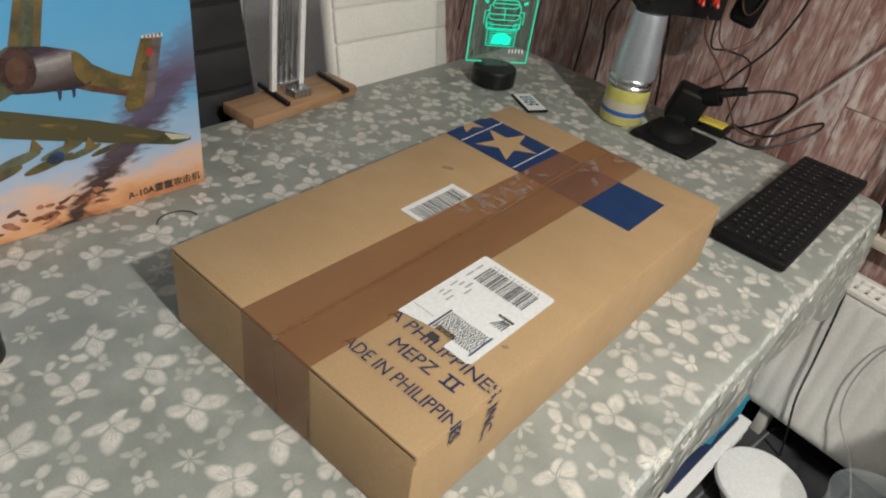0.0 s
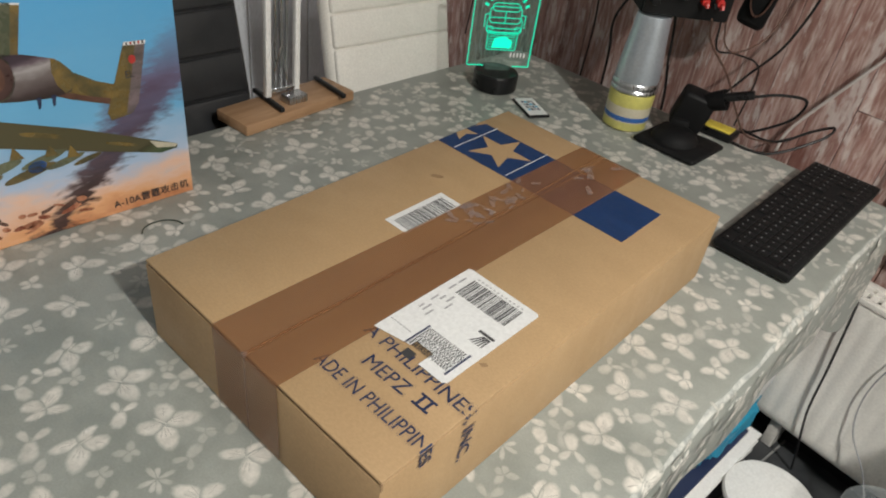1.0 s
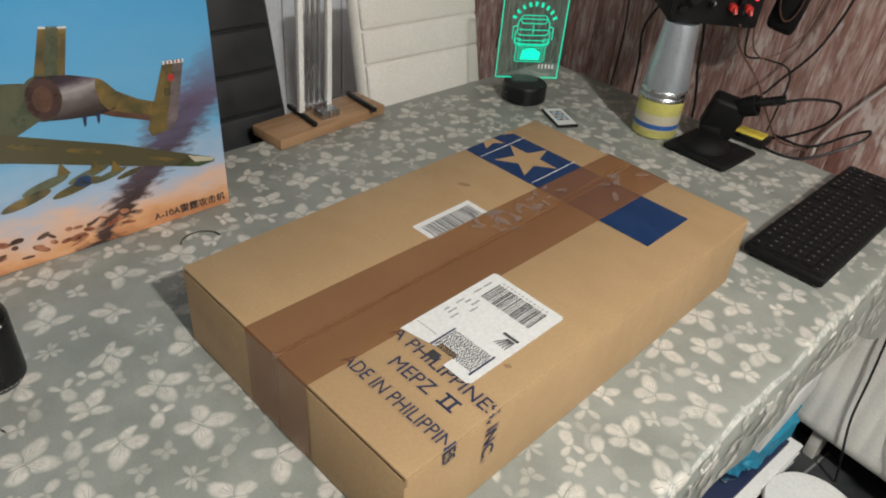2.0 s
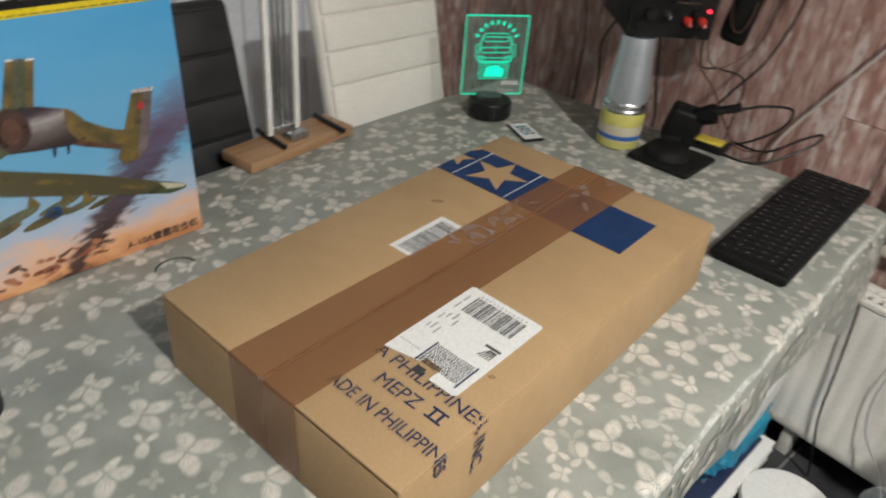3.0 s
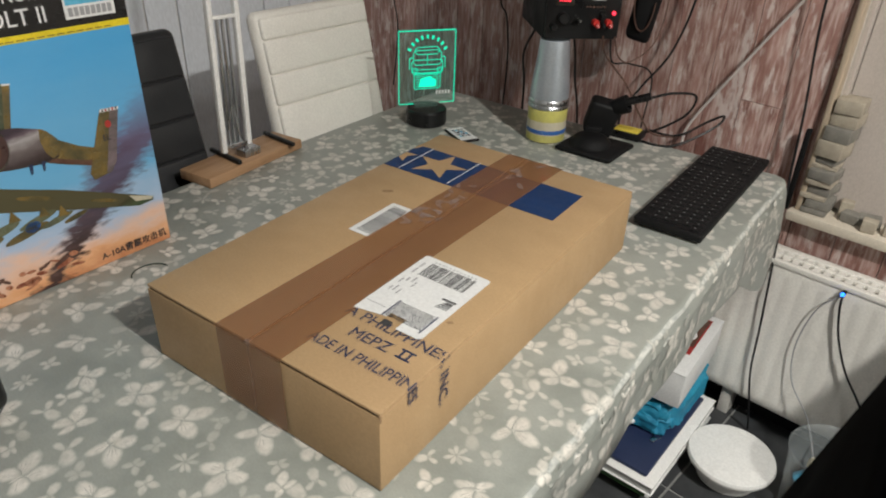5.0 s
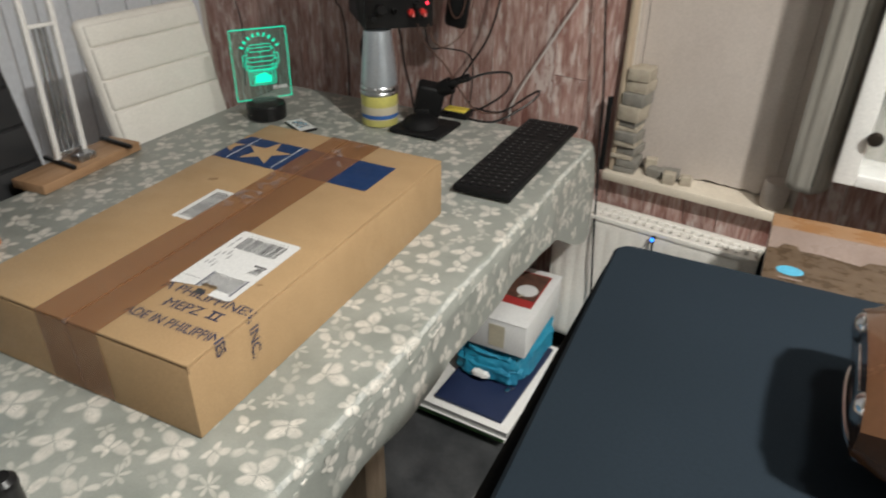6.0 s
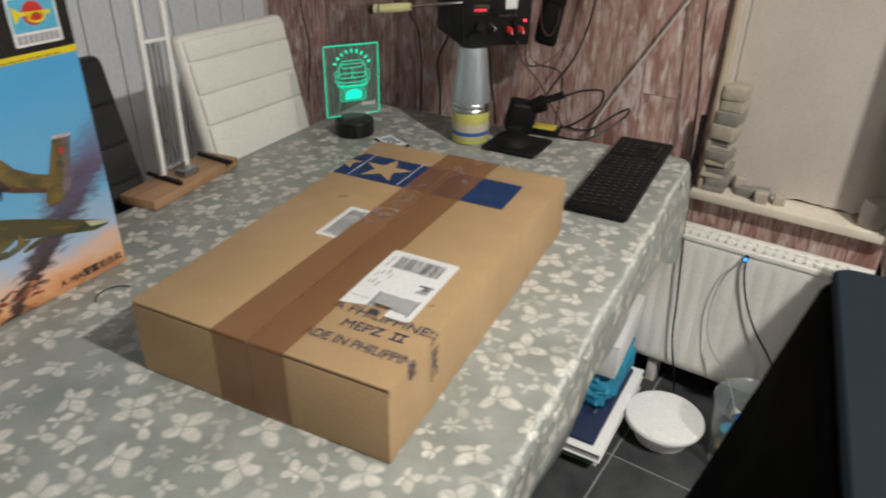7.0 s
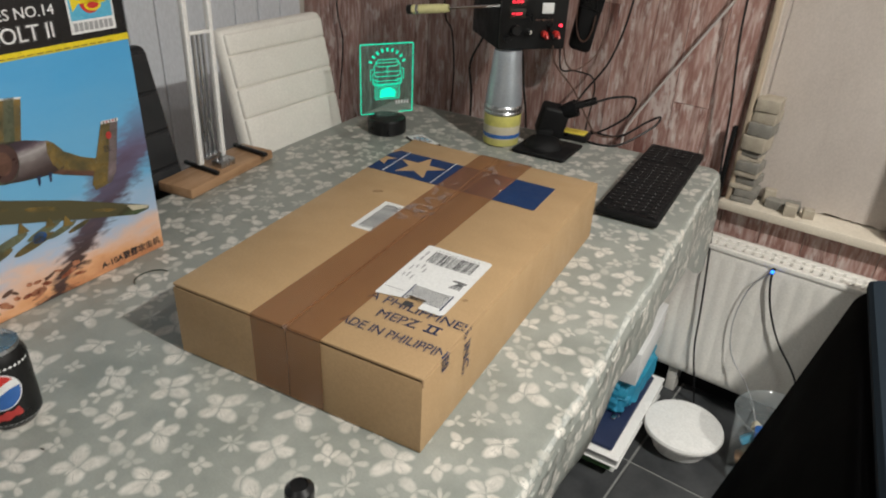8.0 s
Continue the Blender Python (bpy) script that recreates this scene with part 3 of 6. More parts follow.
UPPER = ((-0.0005, -0.0020), (-0.0005, 0.0080), (0.0035, 0.0180), (0.0110, 0.0255), (0.0205, 0.0290), (0.0290, 0.0280), (0.0310, 0.0215), (0.0275, 0.0120), (0.0210, 0.0035), (0.0110, -0.0020))
LOWER = ((-0.0005, 0.0015), (0.0090, 0.0025), (0.0180, -0.0005), (0.0220, -0.0080), (0.0210, -0.0165), (0.0155, -0.0225), (0.0090, -0.0225), (0.0035, -0.0160), (0.0000, -0.0080))


def butterfly(rnd, q=1.0):
    """Two pairs of rounded wings with a slim body between; some are seen half from the side."""
    q *= rnd.uniform(0.92, 1.10)
    lean = rnd.choice((1.0, 0.85, 0.6))
    rot = radians(rnd.uniform(-14, 14))
    w = []
    for side, k in ((1, lean), (-1, 1.0)):
        for shape in (UPPER, LOWER):
            pts = [(side * x * q * k, y * q) for x, y in shape]
            pts = [(x * math.cos(side * rot) - y * math.sin(side * rot), x * math.sin(side * rot) + y * math.cos(side * rot)) for x, y in pts]
            w.append((pts if side > 0 else pts[::-1], rnd.uniform(0.78, 1.0)))
    w.append((teardrop(0.020 * q, 0.0034 * q, radians(270), 0, 0.007 * q, 8), 0.9))
    return w


def wing_veins(q):
    return [(teardrop(0.016 * q, 0.0009 * q, radians(a), 0.008 * q * math.cos(radians(a)), 0.008 * q * math.sin(radians(a)), 5), 1.0) for a in (32, 46, 60, 120, 134, 148, -38, 218)]


def sprig(rnd):
    """Small blurred bird or blossom."""
    n = rnd.uniform(0.85, 1.35)
    ink = rnd.uniform(0.30, 0.85)
    if rnd.random() < 0.4:
        return [(p, ink * 0.9) for p, _ in butterfly(rnd, 0.45)]
    return [(teardrop(0.026 * n, 0.017 * n, radians(-80), 0, 0.006), ink), (teardrop(0.017 * n, 0.010 * n, radians(52), 0.001, 0.001), ink), (teardrop(0.016 * n, 0.009 * n, radians(135), -0.001, 0.0), ink * 0.9)]


def burst(rnd):
    return [(teardrop(rnd.uniform(0.014, 0.024), 0.0075, radians(a + rnd.uniform(-15, 15)), n=8), rnd.uniform(0.3, 0.7)) for a in (10, 60, 110, 165, 215, 265, 320)]


def on_cloth(X, Y, up):
    """A point of the print, on the cloth's top or, past the right edge, on its hanging part."""
    if X <= -0.014:
        return (X, Y, TZ + up)
    d = max(X + 0.012, 0.0)
    sc = (-RC - Y) / PERIM
    if sc < 0 or d > hang(sc) - 0.003:
        return None
    p = skirt(sc, d)
    f = min(d / 0.019, 1.0)
    fold = 0.0004 * max(0.0, 1 - abs(d - 0.010) / 0.014)
    return (p.x + (0.0009 + up * 0.5) * f + fold, p.y, p.z + up * (1 - f) + fold)


class Print:
    """Soft-edged motifs gathered into one mesh; the ink thins out towards their rims."""

    def __init__(self):
        self.verts, self.faces, self.ink = [], [], []

    def lay(self, polys, place, turn, lift):
        c, s = math.cos(turn), math.sin(turn)
        lift += (len(self.faces) % 23) * 0.000006
        for layer, (poly, ink) in enumerate(polys):
            n = len(poly)
            mx, my = sum(p[0] for p in poly) / n, sum(p[1] for p in poly) / n
            pts = []
            for k, f in ((1.12, 0.0), (0.74, 0.85), (0.42, 1.0)):
                pts += [(mx + (x - mx) * k, my + (y - my) * k, f * ink) for x, y in poly]
            pts.append((mx, my, ink * 0.92))
            put = [on_cloth(place[0] + x * c - y * s, place[1] + x * s + y * c, lift + 0.00002 * (layer % 8)) for x, y, _ in pts]
            if None in put:
                continue
            b = len(self.verts)
            self.verts += put
            self.ink += [f for _, _, f in pts]
            for r in (0, n):
                for i in range(n):
                    j = (i + 1) % n
                    self.faces.append((b + r + i, b + r + j, b + r + n + j, b + r + n + i))
            for i in range(n):
                self.faces.append((b + 2 * n + i, b + 2 * n + (i + 1) % n, b + 3 * n))

    def mesh(self, name):
        me = bpy.data.meshes.new(name)
        me.from_pydata(self.verts, [], self.faces)
        at = me.attributes.new("ink", "FLOAT", "POINT")
        at.data.foreach_set("value", self.ink)
        return me


rnd = random.Random(11)
big, veins = Print(), Print()
taken = []


def free_spot(gap, own, tries=16):
    """A random spot on the cloth that keeps clear of all motifs so far, or None."""
    for _ in range(tries):
        x, y = rnd.uniform(-TW + 0.03, 0.20), rnd.uniform(-TL + 0.04, -0.04)
        if all((x - u) ** 2 + (y - v) ** 2 > (own + r + gap) ** 2 for u, v, r in taken):
            taken.append((x, y, own))
            return x, y
    return None


for k in range(300):
    spot = free_spot(0.007, 0.0290, 8)
    if spot:
        a = rnd.choice((0.3, 2.2, 3.6, 5.1)) + rnd.uniform(-0.5, 0.5)
        big.lay(butterfly(rnd, 0.92), spot, a, 0.00006)
        veins.lay(wing_veins(0.9), spot, a, 0.00038)
for k in range(240):
    spot = free_spot(0.005, 0.0170, 8)
    if spot:
        a = rnd.uniform(0, 6.28)
        big.lay(burst(rnd) if rnd.random() < 0.35 else butterfly(rnd, 0.60), spot, a, 0.00006)
for k in range(1500):
    spot = free_spot(0.003, 0.0115, 10)
    if spot:
        big.lay(sprig(rnd), spot, rnd.uniform(0, 6.28), 0.00006)
for nm, b, k, lb in (("butterfly_print", big, "print", "cream printed butterflies and sprigs"), ("vein_print", veins, "print_vein", "greige wing veins")):
    ob = part(nm, b.mesh(nm), k, cloth, lb, soft=False)
    ob["kind"] = "stuff"

# pale worn strip where the cloth folds over the table's edge
hem = bmesh.new()
rows = []
for i in range(361):
    sc = 0.001 + 0.315 * i / 360
    along = sc * PERIM
    wv = 0.0022 * math.sin(along * 23) + 0.0013 * math.sin(along * 71 + 1)
    rows.append([hem.verts.new(skirt(sc, d) + Vector((0.0003, 0, 0.0003))) for d in (0.006 + wv, 0.0085 + wv, 0.011 + wv, 0.0135 + wv * 0.5)])
for a, b in zip(rows, rows[1:]):
    for i in range(3):
        hem.faces.new((a[i], a[i + 1], b[i + 1], b[i]))
part("worn_fold", hem, "worn", cloth, "pale worn strip along the folded edge")

# ------------------------------------------------------------------ shipping box
BW, BL, BH = 0.404, 0.672, 0.115
carton = thing("shipping_box", pose(-0.343, 0.569, TZ + 0.0012, 0, 0, 8.7), "brown corrugated cardboard shipping box taped shut on tablecloth", "box")
part("body", box(0, BW, 0.0, BL, 0, BH - 0.0068, 0.0012, 2), "card", carton)
# fills the gap under the flaps; its shade is in the dark colour
part("slit", box(0.004, BW - 0.004, 0.0016, BL - 0.0016, BH - 0.0090, BH - 0.0042), "card_gap", carton, "gap under the lid flaps, its shade painted dark")
part("flap", box(-0.0004, BW / 2 - 0.0008, 0.0006, BL - 0.0006, BH - 0.0046, BH, 0.0020, 2), "card", carton, "lid flap of plain cardboard")
part("flap", box(BW / 2 + 0.0008, BW + 0.0004, 0.0006, BL - 0.0006, BH - 0.0046, BH, 0.0020, 2), "card", carton)
Z1, Z2, Z3, Z4 = BH + 0.0002, BH + 0.0007, BH + 0.0012, BH + 0.0017
part("printed_band", sheet(rect(0.0015, 0.346, 0.487, 0.597), Z1), "ink_blue", carton, "dark blue printed band")


def star(cx, cy, r, inner=0.40, turn=math.pi / 2):
    return [(cx + (r if i % 2 == 0 else r * inner) * math.cos(turn + i * math.pi / 5), cy + (r if i % 2 == 0 else r * inner) * math.sin(turn + i * math.pi / 5)) for i in range(10)]


part("printed_star", sheet(star(0.086, 0.543, 0.053), Z1 + 0.0002), "card", carton, "star left bare in the blue band")
half = [(0.0021, 0.555), (0.012, 0.555), (0.0265, 0.557), (0.014, 0.541), (0.020, 0.518), (0.0021, 0.530)]
part("printed_star", sheet(half, Z1 + 0.0002), "card", carton)
for x in (0.0330, 0.1385):
    part("printed_line", sheet(rect(x, x + 0.0012, 0.490, 0.600), Z1 + 0.0003), "paper", carton)
part("printed_border", sheet([(0.0005, 0.589), (0.002, 0.6005), (0.012, 0.6005), (0.004, 0.577)], Z1 + 0.0004), "card", carton)

sticker = part("sticker", sheet(rect(0.1125, 0.152, 0.269, 0.377), Z1), "paper", carton, "small white barcode sticker half under tape")
rnd = random.Random(4)
y = 0.277
while y < 0.366:
    w = rnd.choice((0.0011, 0.0018, 0.0032))
    part("bar", sheet(rect(0.1215, 0.1500, y, y + w), Z1 + 0.0003, 0.0002), "ink", sticker)
    y += w + rnd.choice((0.0010, 0.0016, 0.0024))

# brown tape along the seam and down both ends
tape = bmesh.new()
for x0, x1, g0, g1, dz in ((0.1425, 0.2025, 0.0163, 0.0065, 0.0), (0.2005, 0.2575, 0.0065, 0.0120, 0.0003)):
    prof = [(-0.0016 - dz, BH - 0.112), (-0.0016 - dz, BH - 0.002), (-0.0005, Z2 + dz), (BL * 0.25, Z2 + dz), (BL * 0.5, Z2 + dz), (BL * 0.75, Z2 + dz), (BL + 0.0005, Z2 + dz), (BL + 0.0016 + dz, BH - 0.002), (BL + 0.0016 + dz, BH - 0.10)]
    lo = [tape.verts.new((x0 + g0 * min(max(a / BL, 0), 1), a, b)) for a, b in prof]
    hi = [tape.verts.new((x1 + g1 * min(max(a / BL, 0), 1), a, b)) for a, b in prof]
    for i in range(len(prof) - 1):
        tape.faces.new((lo[i], hi[i], hi[i + 1], lo[i + 1]))
part("tape", tape, "tape", carton, "glossy translucent brown packing tape", soft=False)
# glossy highlights of the crinkled tape, painted as pale translucent blobs
rnd = random.Random(17)
for k in range(52):
    wx, wy = (rnd.gauss(0.185, 0.016), rnd.gauss(0.400, 0.045)) if k < 40 else (rnd.gauss(0.222, 0.015), rnd.gauss(0.600, 0.022))
    wx = min(max(wx, 0.160), 0.245)
    wr, wt = rnd.uniform(0.0024, 0.0075), rnd.uniform(0, 3.1)
    blob = [(wx + (wr * rnd.uniform(0.8, 1.2)) * (math.cos(a) * 1.6 * math.cos(wt) - math.sin(a) * 0.6 * math.sin(wt)), wy + (wr * rnd.uniform(0.8, 1.2)) * (math.cos(a) * 1.6 * math.sin(wt) + math.sin(a) * 0.6 * math.cos(wt))) for a in [2 * math.pi * i / 11 for i in range(11)]]
    part("air_bubble", sheet(blob, Z2 + 0.0006 + 0.00004 * k, 0.0001), "air_bubble", carton, "pale glint painted on the tape", soft=False)
part("tape_ridge", tube([(0.2005, 0.0, Z2 + 0.0006), (0.2015, BL * 0.3, Z2 + 0.0004), (0.199, BL * 0.7, Z2 + 0.0004), (0.195, BL, Z2 + 0.0006)], 0.0011, 6), "tape", carton)

# address label
lab = part("address_label", sheet([(0.253, 0.146), (0.253, 0.281), (0.256, 0.2835), (0.359, 0.2825), (0.3625, 0.279), (0.3625, 0.128), (0.358, 0.124), (0.325, 0.124), (0.325, 0.146)], Z4), "paper", carton, "white address label with barcodes and notched corner")
part("label_flap", sheet([(0.253, 0.128), (0.253, 0.1465), (0.300, 0.1465), (0.300, 0.1375), (0.258, 0.129)], Z4 - 0.0003), "paper", lab)
rnd = random.Random(9)
x = 0.273
while x < 0.345:
    w = rnd.choice((0.0006, 0.0009, 0.0015, 0.0020))
    part("bar", sheet(rect(x, x + w, 0.236, 0.270), Z4 + 0.0003, 0.0002), "ink", lab)
    x += w + rnd.choice((0.0007, 0.0010, 0.0016))
for k in range(12):
    part("bar", sheet(rect(0.275 + k * 0.006, 0.2775 + k * 0.006, 0.2735, 0.2755), Z4 + 0.0003, 0.0002), "ink_grey", lab)
code = bmesh.new()
for iy in range(20):
    x = 0.296
    while x < 0.350:
        w = rnd.uniform(0.0008, 0.0032)
        sheet(rect(x, min(x + w, 0.351), 0.1385 + iy * 0.0017, 0.1385 + iy * 0.0017 + 0.0012), Z4 + 0.0003, 0.0002, code)
        x += w + rnd.uniform(0.0008, 0.0024)
part("printed_block", code, "ink", lab, "speckled block of dark print", soft=False)
part("bar", sheet(rect(0.292, 0.2945, 0.136, 0.174), Z4 + 0.0003, 0.0002), "ink_navy", lab)
part("bar", sheet(rect(0.3515, 0.3540, 0.134, 0.174), Z4 + 0.0003, 0.0002), "ink_navy", lab)
for k in range(5):
    part("bar", sheet([(0.335 + 0.004 * k, 0.190), (0.3365 + 0.004 * k, 0.190), (0.345 + 0.002 * k, 0.206), (0.343 + 0.002 * k, 0.206)], Z4 + 0.0003, 0.0002), "ink", lab)
part("bar", sheet(rect(0.3335, 0.3550, 0.2075, 0.2115), Z4 + 0.0003, 0.0002), "ink", lab)
for x0, x1, y0 in ((0.262, 0.2645, 0.235), (0.262, 0.2645, 0.252), (0.268, 0.2705, 0.214), (0.276, 0.2785, 0.216), (0.262, 0.264, 0.205), (0.283, 0.2850, 0.206), (0.262, 0.264, 0.186), (0.268, 0.270, 0.186), (0.276, 0.278, 0.182)):
    part("bar", sheet(rect(x0, x1, y0, y0 + rnd.uniform(0.008, 0.015)), Z4 + 0.0003, 0.0002), "ink_grey", lab)
for k in range(7):
    part("bar", sheet(rect(0.2560 + 0.0045 * k, 0.2590 + 0.0045 * k, 0.150, 0.1515), Z4 + 0.0003, 0.0002), "ink_grey", lab)
part("printed_patch", sheet(rect(0.302, 0.315, 0.118, 0.1295), Z1 + 0.0004), "ink", carton, "small black printed square under the label")


def print_on_box(text, size, x, y, turn=0.0, wide=1.0):
    """Ink on the lid that runs on down the right side."""
    me = embolden(letters(text, size, 0.0001, 0.0, wide), 0.0026)
    c, s = math.cos(turn), math.sin(turn)
    r = 0.003
    for v in me.vertices:
        X, Y = x + v.co.x * c - v.co.y * s, y + v.co.x * s + v.co.y * c
        up = 0.0004 + (v.co.z > 0) * 0.0002
        e = X - (BW - r)
        if e <= 0:
            v.co = (X, Y, BH + up)
        elif e < r * math.pi / 2:
            a = e / r
            v.co = (BW - r + (r + 0.0006 + up) * math.sin(a), Y, BH - r + (r + up) * math.cos(a))
        else:
            v.co = (BW + 0.0008 + up, Y, BH - r - (e - r * math.pi / 2))
    return part("printed_text", me, "ink_navy", carton, "stamped navy lettering", soft=False)


print_on_box("A PHILIPPINES, INC.", 0.0240, 0.251, 0.1110, radians(-1.5), 1.06)
print_on_box("MEPZ", 0.0250, 0.284, 0.0790, radians(1.0), 1.0)
print_on_box("ADE IN PHILIPPINES", 0.0235, 0.250, 0.0455, radians(0.3), 0.855)
for x0, x1, y0, y1 in ((0.3560, 0.3775, 0.0810, 0.0837), (0.3560, 0.3775, 0.0953, 0.0980), (0.3600, 0.3632, 0.0837, 0.0953), (0.3702, 0.3734, 0.0837, 0.0953)):
    part("printed_text", sheet(rect(x0, x1, y0, y1), BH + 0.0006, 0.0002), "ink_navy", carton)
part("corner_tear", box(BW - 0.0030, BW + 0.0006, 0.0004, 0.0036, BH - 0.014, BH - 0.0050, 0.0004, 1), "card_edge", carton, "torn dark corner")
part("scuff", sheet([(0.366, 0.170), (0.371, 0.176), (0.376, 0.174), (0.372, 0.168)], Z1, 0.0001), "card_edge", carton)
# scuffs and a nick on the corner
part("scuff", sheet(ellipse(0.078, 0.405, 0.010, 0.005, 0.6), Z1, 0.0001), "card_edge", carton)

part("tape_nick", box(0.197, 0.2035, -0.0030, 0.0025, BH - 0.004, BH + 0.0022, 0.0012, 2), "air_bubble", carton, "pale lifted nick in the tape")
# the lid is not quite square: its far end is wider and set askew
for child in carton.children_recursive:
    for v in child.data.vertices:
        u, w = v.co.x / BW, v.co.y / BL
        if lab in (child, child.parent):
            u, w = u + 0.004, w - 0.006
        v.co.x, v.co.y = 0.399 * u - 0.014 * w + 0.017 * u * w, -0.004 * u + 0.693 * w - 0.010 * u * w

# ------------------------------------------------------------------ upright kit box with artwork
KW, KH, KD = 0.62, 0.47, 0.085
kit = thing("model_kit_box", pose(-0.638, 0.737, TZ + 0.001, 0, 0, 96.1), "upright model kit box with jet aircraft artwork on blue sky", "box")
part("lid", box(-KW, 0, 0, KD, 0, KH, 0.0015, 2), "sky", kit, "printed lid with sky, haze and desert")


def art(name, poly, material, depth, label=""):
    return part(name, sheet([(-a, b) for a, b in poly], 0.0002 + depth * 0.0002, 0.0002, plane="xz"), material, kit, label, soft=False)


art("title_band", rect(0.0005, KW - 0.0005, 0.384, KH - 0.0005), "title_black", 1, "black title band")
art("stripe", rect(0.0005, KW - 0.0005, 0.3745, 0.3845), "title_yellow", 2, "yellow stripe under the title band")
for k in range(14):
    art("bar", rect(0.03 + k * 0.014, 0.041 + k * 0.014, 0.3765, 0.378), "camo_tan", 3)
art("emblem_ground", rect(0.0185, 0.0935, 0.394, 0.462), "title_white", 2, "white square of the maker's emblem")
art("emblem_field", rect(0.0215, 0.0905, 0.413, 0.459), "logo_blue", 3, "light blue field of the emblem")
art("emblem_disc", ellipse(0.056, 0.438, 0.017, 0.017), "red", 4)
art("emblem_shape", [(0.030, 0.434), (0.075, 0.436), (0.086, 0.426), (0.088, 0.450), (0.075, 0.441), (0.030, 0.440)], "title_yellow", 5)
art("emblem_shape", ellipse(0.052, 0.432, 0.014, 0.008), "title_yellow", 5)
art("emblem_shape", ellipse(0.052, 0.432, 0.010, 0.0045), "red", 6)
for k in range(8):
    art("bar", rect(0.0235 + k * 0.0083, 0.0300 + k * 0.0083, 0.3975, 0.4095), "ink_grey", 3)


def art_text(text, size, right, up, material, bold=0.0, wide=1.0):
    me = letters(text, size, 0.0002, 0.0, wide)
    if bold:
        embolden(me, bold)
    w = max(v.co.x for v in me.vertices)
    for v in me.vertices:
        v.co = (v.co.x - w - right, -0.0012 - v.co.z, v.co.y + up)
    return part("printed_text", me, material, kit, soft=False)


art_text("SERIES NO.14", 0.021, 0.114, 0.427, "title_white")
art_text("THUNDERBOLT II", 0.031, 0.119, 0.396, "title_white", 0.0022, 0.96)
art_text("A-10A雷霆攻击机", 0.0155, 0.008, 0.0115, "ink", 0.0002, 1.0)
art("fuselage", [(0.46, 0.300), (0.34, 0.275), (0.255, 0.262), (0.235, 0.215), (0.285, 0.192), (0.40, 0.20), (0.50, 0.235)], "camo_green", 1, "camouflaged fuselage")
art("tail_fin", [(0.222, 0.328), (0.190, 0.324), (0.205, 0.262), (0.243, 0.262)], "camo_tan", 2)
art("fin_tip", [(0.222, 0.328), (0.190, 0.324), (0.1905, 0.3215), (0.2225, 0.3255)], "title_white", 3)
art("tail_boom", [(0.160, 0.238), (0.120, 0.212), (0.092, 0.200), (0.104, 0.174), (0.155, 0.193), (0.180, 0.205)], "camo_tan", 2)
art("engine_nacelle", [(0.240, 0.268), (0.200, 0.2625), (0.165, 0.251), (0.148, 0.232), (0.152, 0.204), (0.175, 0.200), (0.215, 0.2035), (0.245, 0.208), (0.258, 0.235)], "nacelle_round", 3, "shaded engine nacelle")
art("intake", ellipse(0.237, 0.238, 0.0215, 0.0285, 0.1), "intake", 4)
art("intake", ellipse(0.238, 0.237, 0.0125, 0.0175, 0.1), "brown_print", 5)
art("nacelle_tail", [(0.170, 0.2525), (0.160, 0.2470), (0.148, 0.2320), (0.150, 0.2090), (0.160, 0.2030), (0.168, 0.2150), (0.172, 0.2340)], "camo_tan", 4)
art("nacelle_ring", ellipse(0.2385, 0.238, 0.0245, 0.0315, 0.1), "camo_green", 3)
art("boom_dark", [(0.160, 0.204), (0.130, 0.192), (0.100, 0.182), (0.104, 0.1745), (0.155, 0.1935), (0.172, 0.2015)], "brown_print", 3)
art("fin_dark", [(0.214, 0.327), (0.200, 0.3255), (0.214, 0.263), (0.230, 0.263)], "camo_green", 3)
art("tail_fin", [(0.076, 0.258), (0.046, 0.2565), (0.067, 0.170), (0.078, 0.155), (0.108, 0.151), (0.112, 0.163)], "camo_tan", 4)
art("fin_shade", [(0.060, 0.257), (0.046, 0.2565), (0.067, 0.170), (0.078, 0.155), (0.086, 0.156)], "nacelle", 5)
art("fin_tip", [(0.076, 0.258), (0.046, 0.2565), (0.0470, 0.2515), (0.0772, 0.2535)], "title_white", 6)
for k in range(5):
    art("fin_check", rect(0.049 + 0.0055 * k, 0.0517 + 0.0055 * k, 0.2525 + 0.0003 * k, 0.2570), "red_print" if k % 2 else "ink", 7)
art("fin_badge", ellipse(0.068, 0.233, 0.005, 0.006), "red_print", 7)
art_text("EL", 0.0150, 0.0690, 0.2080, "ink", 0.0002, 0.8).location.y -= 0.0008
art("wing", [(0.50, 0.275), (0.285, 0.198), (0.157, 0.151), (0.030, 0.0955), (0.018, 0.090), (0.019, 0.0835), (0.045, 0.082), (0.155, 0.116), (0.290, 0.160), (0.50, 0.215)], "wing_round", 5, "camouflaged wing")
art("wing_tip", [(0.060, 0.1060), (0.030, 0.0950), (0.018, 0.0900), (0.022, 0.0860), (0.050, 0.0920)], "beige", 6)
for cx, cy, rx, ry in ((0.10, 0.112, 0.030, 0.006), (0.20, 0.152, 0.035, 0.008), (0.27, 0.178, 0.030, 0.009)):
    art("wing_patch", ellipse(cx, cy, rx * 0.8, ry * 0.5, 0.34), "camo_tan", 7)
for cx, cy, rx, ry, k in ((0.205, 0.118, 0.030, 0.006, "bomb"), (0.225, 0.103, 0.034, 0.0065, "camo_tan"), (0.178, 0.108, 0.026, 0.005, "bomb"), (0.262, 0.118, 0.032, 0.007, "bomb"), (0.290, 0.102, 0.034, 0.007, "camo_tan"), (0.150, 0.103, 0.020, 0.004, "camo_tan"), (0.215, 0.110, 0.012, 0.0085, "blue")):
    art("bomb", ellipse(cx, cy, rx, ry, -0.22), k, 7)
